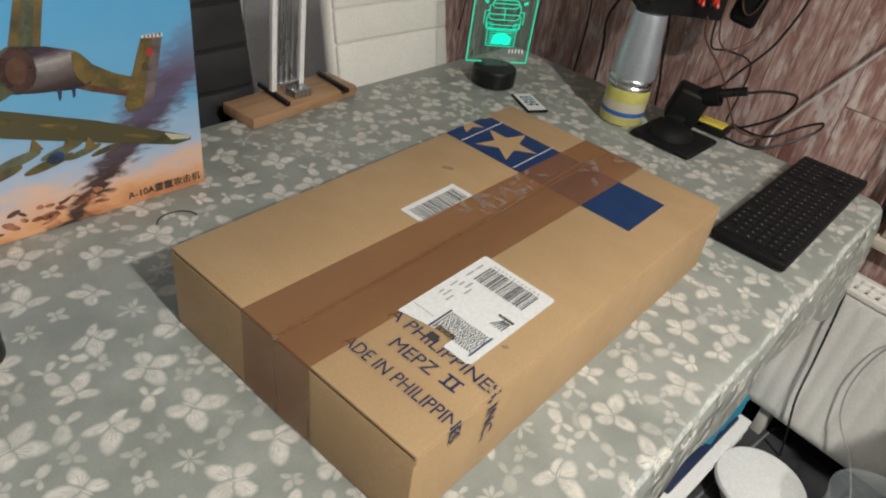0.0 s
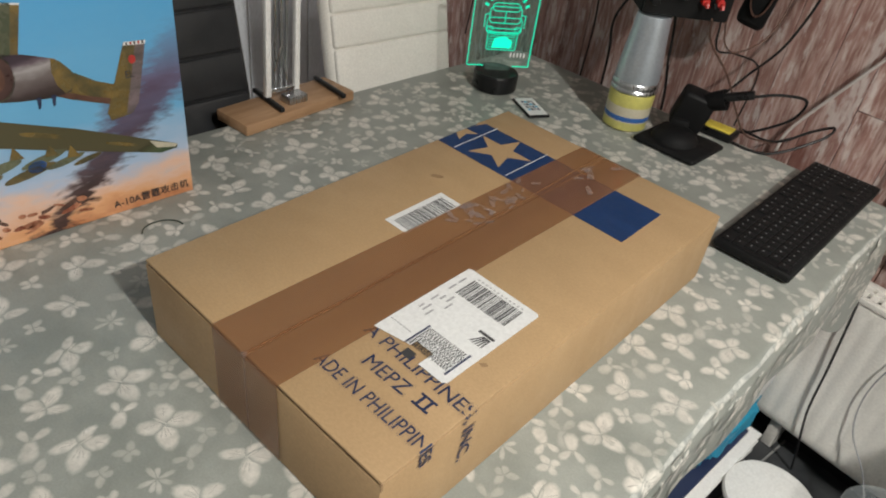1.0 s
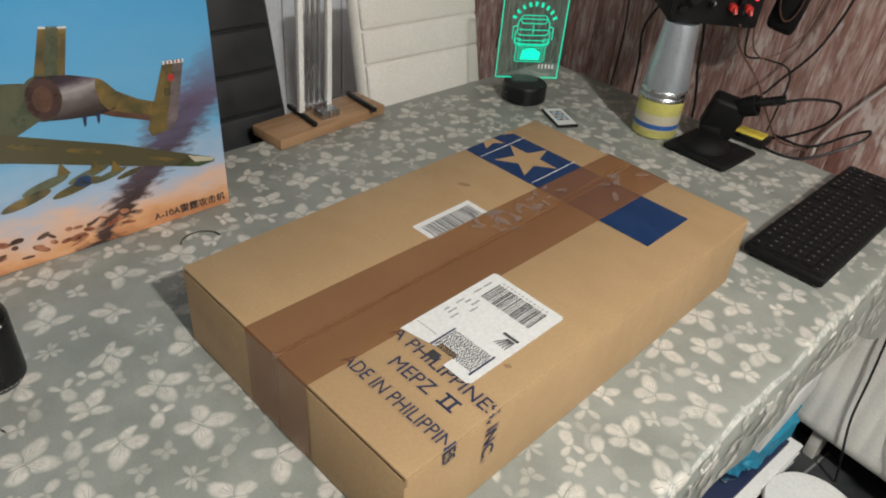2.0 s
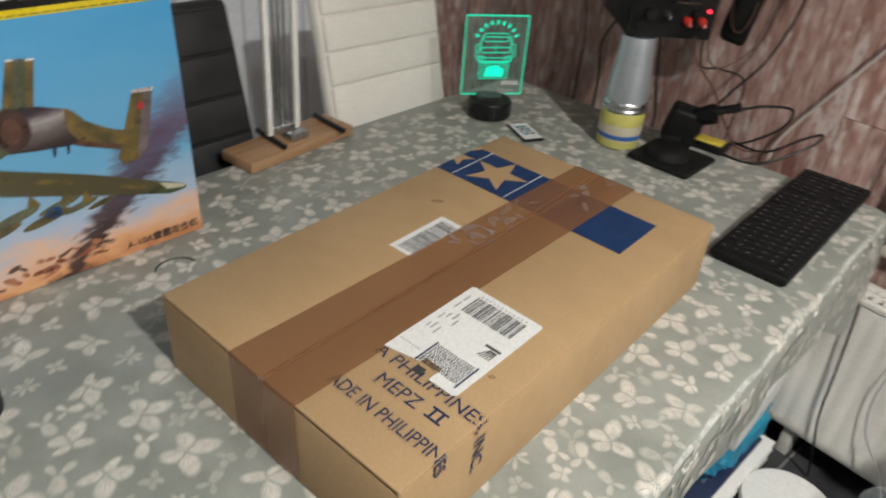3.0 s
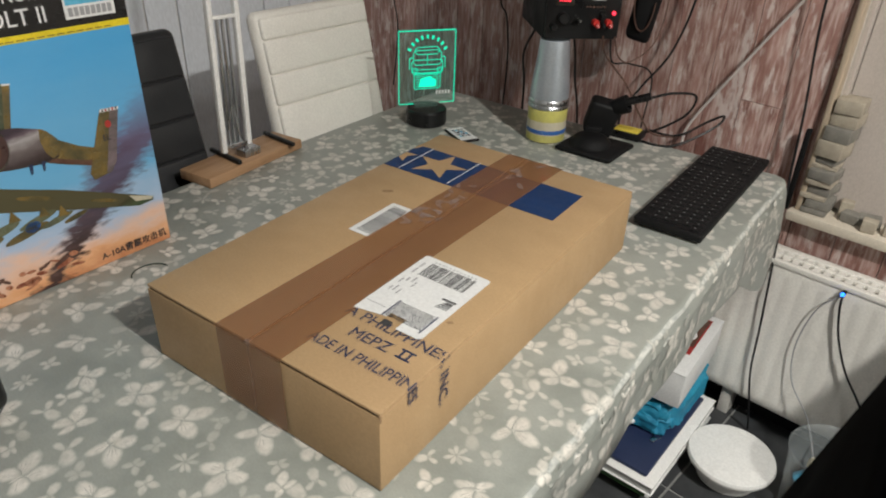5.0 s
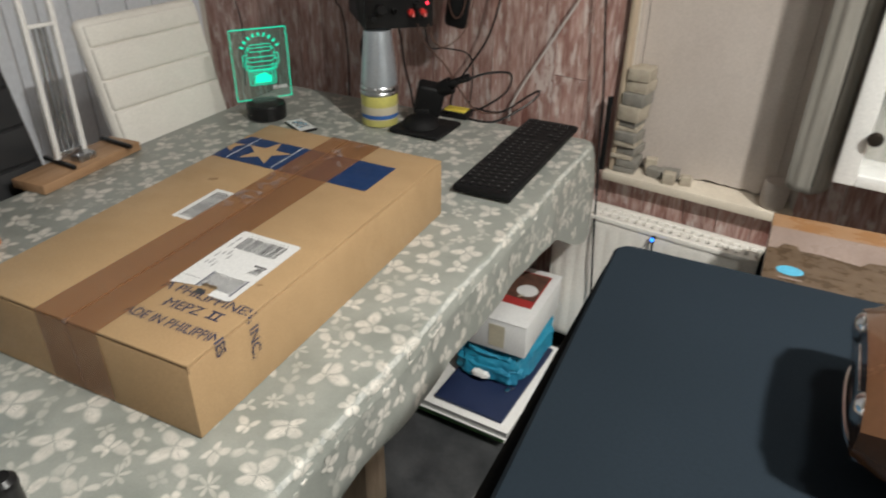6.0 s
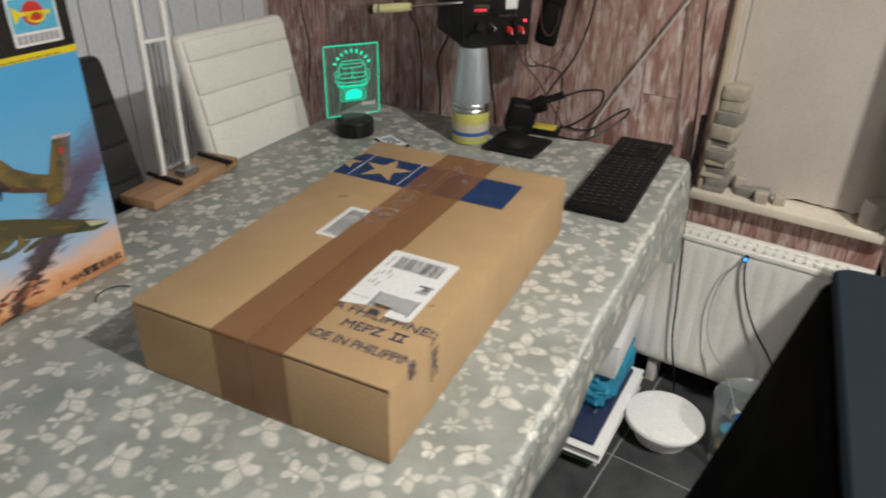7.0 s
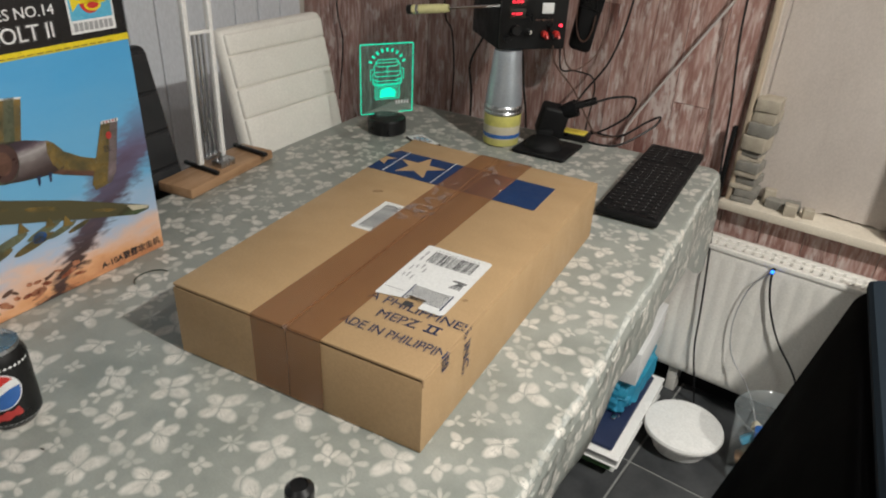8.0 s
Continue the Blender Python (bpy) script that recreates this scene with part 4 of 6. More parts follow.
for cx, cy in ((0.193, 0.131), (0.166, 0.122), (0.235, 0.138)):
    art("pylon", [(cx - 0.008, cy - 0.012), (cx + 0.010, cy - 0.010), (cx + 0.003, cy + 0.008)], "camo_tan", 8)
for cx in (0.172, 0.190):
    art("antenna", [(cx, 0.204), (cx + 0.006, 0.204), (cx + 0.006, 0.188), (cx + 0.003, 0.190)], "ink_navy", 4)
rnd = random.Random(3)
for k in range(34):
    cx = rnd.uniform(0.16, 0.42)
    art("rubble", ellipse(cx, 0.030 + rnd.uniform(-0.018, 0.016) + (cx - 0.2) * 0.03, rnd.uniform(0.004, 0.016), rnd.uniform(0.0015, 0.005), rnd.uniform(-0.5, 0.7), 9), rnd.choice(("rubble", "rubble", "brown_print")), 2 + (k % 4))

# ------------------------------------------------------------------ chairs
def chair(name, m, pad, label, width, height, seams, group):
    """Padded chair facing +x: origin on the floor under the middle of its backrest."""
    c = thing(name, m, label, "chair", group)
    lean = pose(0, 0, 0.44, 0, -13, 0)
    b = box(-0.022, 0.022, -width / 2, width / 2, 0.02, height, 0.020, 4, m=lean)
    part("backrest", b, pad, c)
    segs = [0.02] + list(seams) + [height]
    for z0, z1 in zip(segs, segs[1:]):
        part("cushion", box(0.012, 0.029, -width / 2 + 0.012, width / 2 - 0.012, z0 + 0.0012, z1 - (0.0012 if z1 < height else 0.016), 0.006, 3, m=lean), pad, c)
    part("seat", box(0.0, 0.42, -0.21, 0.21, 0.405, 0.465, 0.022, 3), pad, c)
    for lx in (0.03, 0.39):
        for ly in (-0.18, 0.18):
            part("leg", lathe([(0.012, 0.0), (0.014, 0.02), (0.016, 0.40), (0.016, 0.41)], 12, m=pose(lx, ly, 0)), "chrome", c)
    return c


chair("dining_chair", pose(-0.845, 0.800, 0, 0, 0, 6), "black_leather", "black leather dining chair with horizontal seams pushed to table", 0.37, 0.60, (0.335, 0.415, 0.500), "chairs along the table")
chair("dining_chair", pose(-0.903, 1.364, 0, 0, 0, 3), "white_leather", "cream leather dining chair with horizontal seams pushed to table", 0.362, 0.598, (0.375, 0.450, 0.530), "chairs along the table")

# ------------------------------------------------------------------ wooden base with feet and a slim metal stand
board = thing("wooden_board", pose(-0.7675, 0.8930, TZ + 0.001, 0, 0, 12.0), "small oak board lying on the tablecloth by chairs", "board")
part("plank", box(-0.092, 0, 0, 0.276, 0, 0.022, 0.003), "oak", board)
stand = thing("metal_stand", pose(-0.846, 1.006, TZ + 0.0232, 0, 0, 9.0), "slim white metal frame stand with silver rods on wooden board", "stand")
tilt = pose(0, 0, 0.012, -2.5, -1.5, 0)


def bar(x0, x1, y0, y1, z0, z1, m=tilt, bevel=0.0015):
    return box(x0, x1, y0, y1, z0, z1, bevel, 2, m=m)


for y0 in (-0.040, 0.028):
    part("upright", bar(-0.006, 0.006, y0, y0 + 0.012, 0.0, 0.62), "white_gloss", stand, "white enamelled upright")
for z0, k in ((0.006, "chrome"), (0.275, "white_gloss"), (0.60, "white_gloss")):
    part("crossbar", bar(-0.005, 0.005, -0.030, 0.030, z0, z0 + 0.008), k, stand)
for k in range(3):
    part("rod", tube([tilt @ Vector((-0.002, -0.014 + 0.013 * k, 0.012)), tilt @ Vector((-0.002, -0.014 + 0.013 * k, 0.278))], 0.0036, 8, bend=False), "steel", stand)
part("wire", tube([tilt @ Vector(p) for p in ((0.004, -0.020, 0.05), (0.008, -0.004, 0.10), (0.006, 0.006, 0.04), (0.004, 0.020, 0.012))], 0.0012, 6), "chrome", stand)
for y0 in (-0.030, 0.113):
    part("foot", box(-0.055, 0.055, y0 - 0.0055, y0 + 0.0055, 0.0, 0.010, 0.0035, 3, m=pose(0, 0, 0, 0, 0, -6)), "black", stand, "black plastic foot")
part("clamp_block", box(0.004, 0.034, -0.006, 0.038, 0.0, 0.016, 0.002), "steel", stand)

# ------------------------------------------------------------------ illuminated acrylic lamp
lamp = thing("acrylic_night_light", pose(-0.757, 1.506, TZ + 0.0005, 0, 0, 61), "edge-lit acrylic night light glowing green on black base", "lamp")
part("base", lathe([(0.049, 0), (0.052, 0.003), (0.052, 0.036), (0.049, 0.040), (0.020, 0.041)], 40), "black", lamp)
AW, AZ0, AZ1 = 0.072, 0.052, 0.232
sheet_bm = box(-AW, AW, -0.0025, 0.0025, AZ0, AZ1, 0.0006, 1)
box(-0.030, 0.030, -0.0025, 0.0025, 0.036, AZ0 + 0.001, bm=sheet_bm)
pane = part("acrylic_sheet", sheet_bm, "acrylic", lamp, "clear acrylic sheet")
edge = bmesh.new()
for x0, x1, z0, z1 in ((-AW - 0.0012, -AW, AZ0, AZ1), (AW, AW + 0.0012, AZ0, AZ1), (-AW, AW, AZ1, AZ1 + 0.0022), (-AW, -0.035, AZ0 - 0.0012, AZ0), (0.035, AW, AZ0 - 0.0012, AZ0)):
    box(x0, x1, -0.0028, 0.0028, z0, z1, bm=edge)
part("lit_edge", edge, "led_green", lamp, "glowing green edge", soft=False)


def strokes(segments, w, bm=None):
    bm = bm or bmesh.new()
    for x0, z0, x1, z1 in segments:
        d = Vector((x1 - x0, z1 - z0))
        n = Vector((-d.y, d.x)).normalized() * w / 2
        sheet([(x0 - n.x, z0 - n.y), (x1 - n.x, z1 - n.y), (x1 + n.x, z1 + n.y), (x0 + n.x, z0 + n.y)], 0.0026, 0.0003, bm, "xz")
    return bm


def frame_of(x0, x1, z0, z1, cut=0.0):
    p = [(x0 + cut, z0), (x1 - cut, z0), (x1, z0 + cut), (x1, z1 - cut), (x1 - cut, z1), (x0 + cut, z1), (x0, z1 - cut), (x0, z0 + cut)]
    return [(*p[i], *p[(i + 1) % 8]) for i in range(8) if p[i] != p[(i + 1) % 8]]


lines = frame_of(-0.036, 0.036, 0.150, 0.186, 0.006) + frame_of(-0.031, 0.031, 0.176, 0.194, 0.006)
lines += frame_of(-0.040, 0.040, 0.128, 0.162, 0.005) + frame_of(-0.034, 0.034, 0.090, 0.130, 0.003)
lines += [(-0.046, 0.140, -0.046, 0.168), (0.046, 0.140, 0.046, 0.168), (-0.046, 0.168, -0.036, 0.170), (0.046, 0.168, 0.036, 0.170)]
lines += [(-0.030, z, 0.030, z) for z in (0.096, 0.102, 0.108, 0.114, 0.120, 0.125)] + [(-0.034, 0.138, 0.034, 0.138), (0, 0.150, 0, 0.176)]
lines += frame_of(-0.038, -0.026, 0.132, 0.142, 0.002) + frame_of(0.026, 0.038, 0.132, 0.142, 0.002)
part("engraving", strokes(lines, 0.0021), "led_green", lamp, "glowing engraved drawing of a lorry front", soft=False)
part("engraved_grille", sheet([(-0.022, 0.094), (0.022, 0.094), (0.024, 0.110), (0.008, 0.121), (-0.018, 0.116)], 0.0030, 0.0002, plane="xz"), "led_core", lamp, "brightly lit grille of the drawing", soft=False)
arc = bmesh.new()
for k in range(9):
    a = radians(152 - 15.5 * k)
    cx, cz = 0.052 * math.cos(a), 0.163 + 0.056 * math.sin(a)
    q = [(-0.0030, -0.005), (0.0034, -0.005), (0.0030, 0.005), (-0.0034, 0.005)]
    t = a - math.pi / 2
    sheet([(cx + u * math.cos(t) - v * math.sin(t), cz + u * math.sin(t) + v * math.cos(t)) for u, v in q], 0.0026, 0.0002, arc, "xz")
part("engraved_bars", arc, "led_green", lamp, "arc of glowing bars above the drawing", soft=False)
part("engraved_bars", strokes([(0.026 + 0.008 * k, 0.074, 0.026 + 0.008 * k, 0.084) for k in range(5)], 0.004), "paper", lamp, soft=False)

# ------------------------------------------------------------------ drink can and small bottle
can = thing("drink_can", pose(-0.388, 0.354, TZ + 0.001, 0, 0, -12), "black drink can with round red, white and blue emblem", "can")
part("body", lathe([(0.024, 0.000), (0.027, 0.002), (0.0325, 0.010), (0.0331, 0.014), (0.0331, 0.094), (0.0310, 0.101), (0.0275, 0.108)], 48), "black", can)
part("lid", lathe([(0.0272, 0.1075), (0.0282, 0.112), (0.0276, 0.1145), (0.0262, 0.1145), (0.0250, 0.110), (0.004, 0.110)], 48), "steel", can, "silver rim and lid")


def on_can(poly, r):
    """Outline in (angle degrees, height) laid on the can's side."""
    b = bmesh.new()
    lo = [b.verts.new(((r) * math.cos(radians(a)), r * math.sin(radians(a)), z)) for a, z in poly]
    b.faces.new(lo)
    return b


def can_disc(c_a, c_z, rad, keep, r):
    b = bmesh.new()
    n = 26
    grid = {}
    for i in range(-n, n + 1):
        for j in range(-n, n + 1):
            u, v = i / n, j / n
            k = math.hypot(u, v)
            if k > 1:
                u, v = u / k, v / k
            grid[i, j] = (u, v)
    for i in range(-n, n):
        for j in range(-n, n):
            q = [grid[i, j], grid[i + 1, j], grid[i + 1, j + 1], grid[i, j + 1]]
            mu, mv = sum(p[0] for p in q) / 4, sum(p[1] for p in q) / 4
            if math.hypot(i + 0.5, j + 0.5) < n and keep(mu, mv):
                vs = []
                for u, v in q:
                    a = radians(c_a) + u * rad / r
                    vs.append(b.verts.new((r * math.cos(a), r * math.sin(a), c_z + v * rad)))
                try:
                    b.faces.new(vs)
                except ValueError:
                    pass
    bmesh.ops.remove_doubles(b, verts=b.verts, dist=0.00002)
    return b


def wave(u):
    return 0.18 * math.sin(2.6 * u) + 0.28 * u


part("emblem", can_disc(-22, 0.062, 0.0265, lambda u, v: True, 0.0334), "title_white", can, "round white emblem")
part("emblem_red", can_disc(-22, 0.062, 0.0250, lambda u, v: v > wave(u) + 0.22, 0.0337), "red", can)
part("emblem_blue", can_disc(-22, 0.062, 0.0250, lambda u, v: v < wave(u) - 0.22, 0.0337), "blue", can)
part("bar", can_disc(-22, 0.026, 0.0200, lambda u, v: abs(v - 0.25 * u) < 0.28 + 0.06 * math.sin(9 * u), 0.0335), "red_print", can)
for k in range(16):
    a = -100 + k * 10
    part("bar", on_can([(a, 0.0915), (a + 6, 0.0915), (a + 6, 0.0945), (a, 0.0945)], 0.0335), "title_white", can, soft=False)
    part("bar", on_can([(a, 0.0115), (a + 7, 0.0115), (a + 7, 0.0128), (a, 0.0128)], 0.0335), "ink_grey", can, soft=False)

bottle = thing("small_bottle", pose(0.082, 0.409, TZ + 0.001), "small dark red bottle with glossy black cap", "bottle")
part("body", lathe([(0.014, 0), (0.0175, 0.004), (0.0175, 0.085), (0.0165, 0.100), (0.011, 0.108), (0.010, 0.115)], 32), "dark_red", bottle)
part("cap", lathe([(0.0125, 0.112), (0.0135, 0.115), (0.0125, 0.138), (0.0135, 0.140), (0.0130, 0.146), (0.0085, 0.151), (0.0080, 0.149), (0.001, 0.148)], 32), "black", bottle, "glossy black cap")

# ------------------------------------------------------------------ keyboard
keyboard = thing("keyboard", pose(0.047, 1.412, TZ + 0.001, 0, 0, 6.7), "slim black computer keyboard lying across the table edge", "keyboard")
slope = pose(0, 0, 0.004, 1.2, 0, 0)
part("case", box(-0.133, 0, 0, 0.448, 0.0, 0.016, 0.005, 3, m=slope), "key_black", keyboard)
part("key_bed", box(-0.126, -0.008, 0.008, 0.440, 0.0155, 0.0166, m=slope), "key_black", keyboard)
key_bm = box(-0.0088, 0.0088, -0.0088, 0.0088, 0, 0.0026, 0.0010, 1)
key_me = finish(key_bm, "key")
smooth(key_me)
key_me.materials.append(M["key_black"])
legend_me = finish(sheet(rect(-0.0030, -0.0006, 0.0004, 0.0028), 0.0027, 0.0001), "legend")
legend_me.materials.append(M["ink_grey"])
rnd = random.Random(6)
for r in range(6):
    for c in range(22):
        if c in (15,) or (r == 0 and c in (1, 6, 11)) or (c in (16, 17, 18) and r in (3,)) or (r == 4 and c in (16, 18)):
            continue
        y = 0.018 + c * 0.0194 + (0.0 if c > 14 else (0.003 * r if r < 5 else 0))
        key = part("key", key_me, "black_matt", keyboard, soft=False)
        key.matrix_local = slope @ pose(-0.1165 + r * 0.0196, min(y, 0.430), 0.0166)
        leg = part("legend", legend_me, "ink_grey", key, soft=False)

# ------------------------------------------------------------------ small remote
remote = thing("remote_control", pose(-0.627, 1.500, TZ + 0.001, 0, 0, -20), "thin white card remote with coloured buttons and black edge", "remote")
part("body", box(-0.047, 0.047, -0.025, 0.025, 0, 0.006, 0.002), "black", remote)
part("face", sheet(rect(-0.043, 0.043, -0.0225, 0.0225), 0.0061), "paper", remote, "white printed face")
for i in range(4):
    for j in range(4):
        part("button", box(-0.026 + i * 0.013, -0.018 + i * 0.013, -0.014 + j * 0.0075, -0.009 + j * 0.0075, 0.0062, 0.0074), ("ink_navy", "ink_grey", "ink", "logo_blue")[(i + j * 3) % 4], remote)

# ------------------------------------------------------------------ spray can and bench instrument standing on it
spray = thing("spray_can", pose(-0.480, 1.648, TZ + 0.001), "silver spray can with yellow, beige and blue bands", "can")
part("base_band", lathe([(0.0424, 0), (0.0471, 0.003), (0.0477, 0.020)], 36), "yellow", spray, "yellow band")
part("blue_band", lathe([(0.0478, 0.020), (0.0480, 0.022), (0.0480, 0.036), (0.0478, 0.038)], 36), "beige", spray)
part("stripe", lathe([(0.0483, 0.023), (0.0485, 0.024), (0.0485, 0.032), (0.0483, 0.033)], 36), "blue", spray, "blue stripe")
part("label_band", lathe([(0.0478, 0.038), (0.0480, 0.040), (0.0480, 0.052), (0.0478, 0.054)], 36), "beige", spray)
part("label_band", lathe([(0.0478, 0.054), (0.0480, 0.055), (0.0480, 0.080), (0.0471, 0.082)], 36), "yellow", spray)
part("collar", lathe([(0.0465, 0.082), (0.0501, 0.085), (0.0506, 0.089), (0.0483, 0.093), (0.0501, 0.097), (0.0501, 0.102), (0.0471, 0.107)], 36), "steel", spray, "rolled steel collar")
part("cone", lathe([(0.0471, 0.107), (0.0465, 0.125), (0.0424, 0.165), (0.0377, 0.205), (0.0353, 0.238), (0.0341, 0.2435), (0.0118, 0.244)], 36), "can_silver", spray, "tapering silver top")

FR = pose(-0.486, 1.606, 0.9965, 0, 0, 50.0)
psu = thing("bench_power_supply", FR, "black bench power supply with red digits and red knobs", "power supply")
PW, PD, PH = 0.176, 0.235, 0.235
part("case", box(0, PW, 0.004, PD, 0, PH, 0.006, 2), "black_matt", psu)
face = part("front_panel", box(0.002, PW - 0.002, -0.003, 0.004, 0.002, PH - 0.002, 0.002), "black", psu, "black front panel")
for x0, z0 in ((0.022, 0.076), (0.022, 0.104)):
    part("display_window", box(x0, x0 + 0.042, -0.0045, -0.002, z0, z0 + 0.024, 0.001), "dark_glass", face)
    for k in range(3):
        digit = bmesh.new()
        for seg in ((0, 0.0045, 0.006, 0.006), (0, 0.0, 0.0014, 0.006), (0.0046, 0.0, 0.006, 0.0055)):
            sheet(rect(x0 + 0.007 + k * 0.010 + seg[0], x0 + 0.007 + k * 0.010 + seg[2], z0 + 0.008 + seg[1], z0 + 0.008 + seg[3]), 0.0047, 0.0002, digit, "xz")
        part("digit_bar", digit, "led_red", face, "glowing red digit segments", soft=False)
part("meter", box(0.106, 0.136, -0.0050, -0.002, 0.088, 0.113, 0.001), "paper", face, "white analogue meter")
part("meter_needle", strokes([(0.112, 0.092, 0.128, 0.106)], 0.001), "ink", face)
for k in range(6):
    part("bar", box(0.092 + 0.008 * k, 0.097 + 0.008 * k, -0.0036, -0.002, 0.072, 0.0745), "brown_print", face)
part("indicator", lathe([(0.0038, 0), (0.0038, 0.004), (0.002, 0.0055)], 14, m=pose(0.158, -0.003, 0.060, 90)), "led_red", face, "lit red indicator")
for x0, z0, r, k in ((0.040, 0.050, 0.013, "black"), (0.074, 0.046, 0.007, "chrome"), (0.116, 0.040, 0.008, "red"), (0.146, 0.040, 0.008, "red"), (0.130, 0.055, 0.006, "black"), (0.020, 0.030, 0.008, "black")):
    part("knob", lathe([(r, 0), (r, 0.012), (r * 0.85, 0.015), (r * 0.3, 0.0152)], 18, m=pose(x0, -0.003, z0, 90)), k, face)
for x0, k in ((0.116, "red"), (0.131, "black_matt"), (0.146, "red")):
    part("plug", tube([(x0, -0.014, 0.040), (x0 + 0.002, -0.020, 0.038), (x0 + 0.003, -0.023, 0.031)], 0.004, 8), k, face)

driver = thing("screwdriver", pose(0, 0, 0), "screwdriver with clear yellow handle stuck beside the instrument", "screwdriver")
h0, h1, h2 = Vector((-0.664, 1.488, 1.083)), Vector((-0.575, 1.520, 1.094)), Vector((-0.487, 1.604, 1.103))
ax = (h1 - h0).to_track_quat("Z", "Y").to_matrix().to_4x4()
part("handle", lathe([(0.0085, 0), (0.0110, 0.003), (0.0112, 0.012), (0.0105, 0.014), (0.0110, 0.020), (0.0110, 0.072), (0.0095, 0.077), (0.0108, 0.083), (0.0090, 0.094)], 12, m=Matrix.Translation(h0) @ ax), "handle_clear", driver, "clear yellow handle")
part("cap", lathe([(0.0080, -0.012), (0.0112, -0.010), (0.0114, 0.000), (0.0112, 0.002)], 16, m=Matrix.Translation(h0) @ ax), "black", driver)
part("ferrule", lathe([(0.0112, 0.012), (0.0118, 0.013), (0.0118, 0.018), (0.0112, 0.019)], 16, m=Matrix.Translation(h0) @ ax), "chrome", driver)
part("shaft", tube([h1, (h1 + h2) / 2, h2], 0.0034, 8), "chrome", driver)

# ------------------------------------------------------------------ soldering stand
sold = thing("soldering_stand", pose(-0.352, 1.680, TZ + 0.001, 0, 0, 6), "black soldering iron stand with yellow sponge tray", "soldering stand")
part("base", box(-0.074, 0.072, -0.074, 0.064, 0, 0.013, 0.008, 3), "key_black", sold)
part("hump", lathe([(0.050, 0), (0.048, 0.010), (0.036, 0.022), (0.020, 0.027), (0.004, 0.028)], 24, m=pose(-0.010, -0.012, 0.011)), "key_black", sold)
part("holder", box(-0.042, 0.030, -0.024, 0.030, 0.026, 0.108, 0.010, 3, m=pose(-0.024, 0.042, 0, 6, 12, 30)), "key_black", sold)
part("holder_neck", box(-0.030, 0.012, -0.005, 0.040, 0.006, 0.050, 0.006, 2, m=pose(-0.010, 0.012, 0, 0, 0, 20)), "black_matt", sold)
part("holder_cup", lathe([(0.016, 0), (0.019, 0.004), (0.022, 0.045), (0.017, 0.046), (0.014, 0.010), (0.002, 0.009)], 18, m=pose(0.004, 0.044, 0.088, 8, 62, 20)), "black_matt", sold)
tray = part("sponge_tray", box(-0.036, 0.042, -0.026, 0.026, 0, 0.018, 0.003, 2, m=pose(0.020, 0.128, 0, 0, 0, 4)), "black", sold)
part("sponge", box(-0.028, 0.034, -0.019, 0.019, 0.016, 0.021, 0.002, 2, m=pose(0.020, 0.128, 0, 0, 0, 4)), "sponge", tray, "bright yellow sponge")
part("iron", tube([(0.010, 0.045, 0.098), (0.050, 0.058, 0.116), (0.088, 0.070, 0.132)], 0.0095, 12), "black", sold, "black soldering iron handle")


def cable(name, pts, r, material, label, group=""):
    ob = part(name, tube(pts, r, 7, 10), material)
    return tagged(ob, label, "cable", group)


cable("iron_cable", [(-0.272, 1.760, 0.879), (-0.235, 1.790, 0.892), (-0.205, 1.850, 0.880), (-0.232, 1.880, 0.820), (-0.300, 1.860, 0.765), (-0.345, 1.840, 0.757), (-0.300, 1.800, 0.755), (-0.225, 1.825, 0.756), (-0.165, 1.900, 0.800), (-0.160, 1.935, 0.822), (-0.195, 1.930, 0.800), (-0.250, 1.890, 0.758), (-0.330, 1.880, 0.756)], 0.0030, "rubber", "black cable looping from the soldering iron on table")
cable("power_cable", [(-0.290, 1.965, 1.40), (-0.297, 1.960, 1.115), (-0.330, 1.950, 0.950), (-0.385, 1.930, 0.850), (-0.415, 1.900, 0.780), (-0.420, 1.900, 0.700), (-0.42, 1.92, 0.45)], 0.0030, "rubber", "black power cable hanging down the planked wall", "wall cables")
cable("power_cable", [(-0.800, 1.985, 1.35), (-0.790, 1.985, 1.060), (-0.760, 1.975, 0.960), (-0.800, 1.960, 0.850), (-0.782, 1.95, 0.740), (-0.79, 1.96, 0.45)], 0.0035, "rubber", "black power cable hanging down behind the table", "wall cables")
cable("power_cable", [(-0.940, 1.990, 1.35), (-0.930, 1.990, 1.00), (-0.895, 1.985, 0.930), (-0.880, 1.985, 0.80), (-0.890, 1.985, 0.60)], 0.0025, "rubber", "black power cable hanging down behind the table", "wall cables")
cable("power_cable", [(-0.530, 1.790, 1.000), (-0.520, 1.800, 0.930), (-0.510, 1.800, 0.860), (-0.520, 1.850, 0.740), (-0.53, 1.90, 0.45)], 0.0030, "rubber", "black power cable hanging down behind the spray can", "wall cables")
cable("power_cable", [(-1.425, 1.992, 1.30), (-1.410, 1.992, 0.95), (-1.385, 1.992, 0.81), (-1.41, 1.992, 0.60)], 0.0025, "rubber", "thin black cable hanging in the wall corner", "wall cables")
cable("test_lead", [(-0.360, 1.655, 1.020), (-0.366, 1.690, 0.970), (-0.330, 1.735, 0.905), (-0.300, 1.760, 0.840), (-0.290, 1.830, 0.770), (-0.250, 1.880, 0.756)], 0.0022, "brown_print", "thin dark red test lead from the power supply")
cable("test_lead", [(-0.338, 1.668, 1.020), (-0.335, 1.690, 0.975), (-0.320, 1.720, 0.960), (-0.290, 1.760, 1.000), (-0.285, 1.785, 1.080), (-0.300, 1.790, 1.180)], 0.0018, "brown_print", "thin dark red test lead from the power supply")
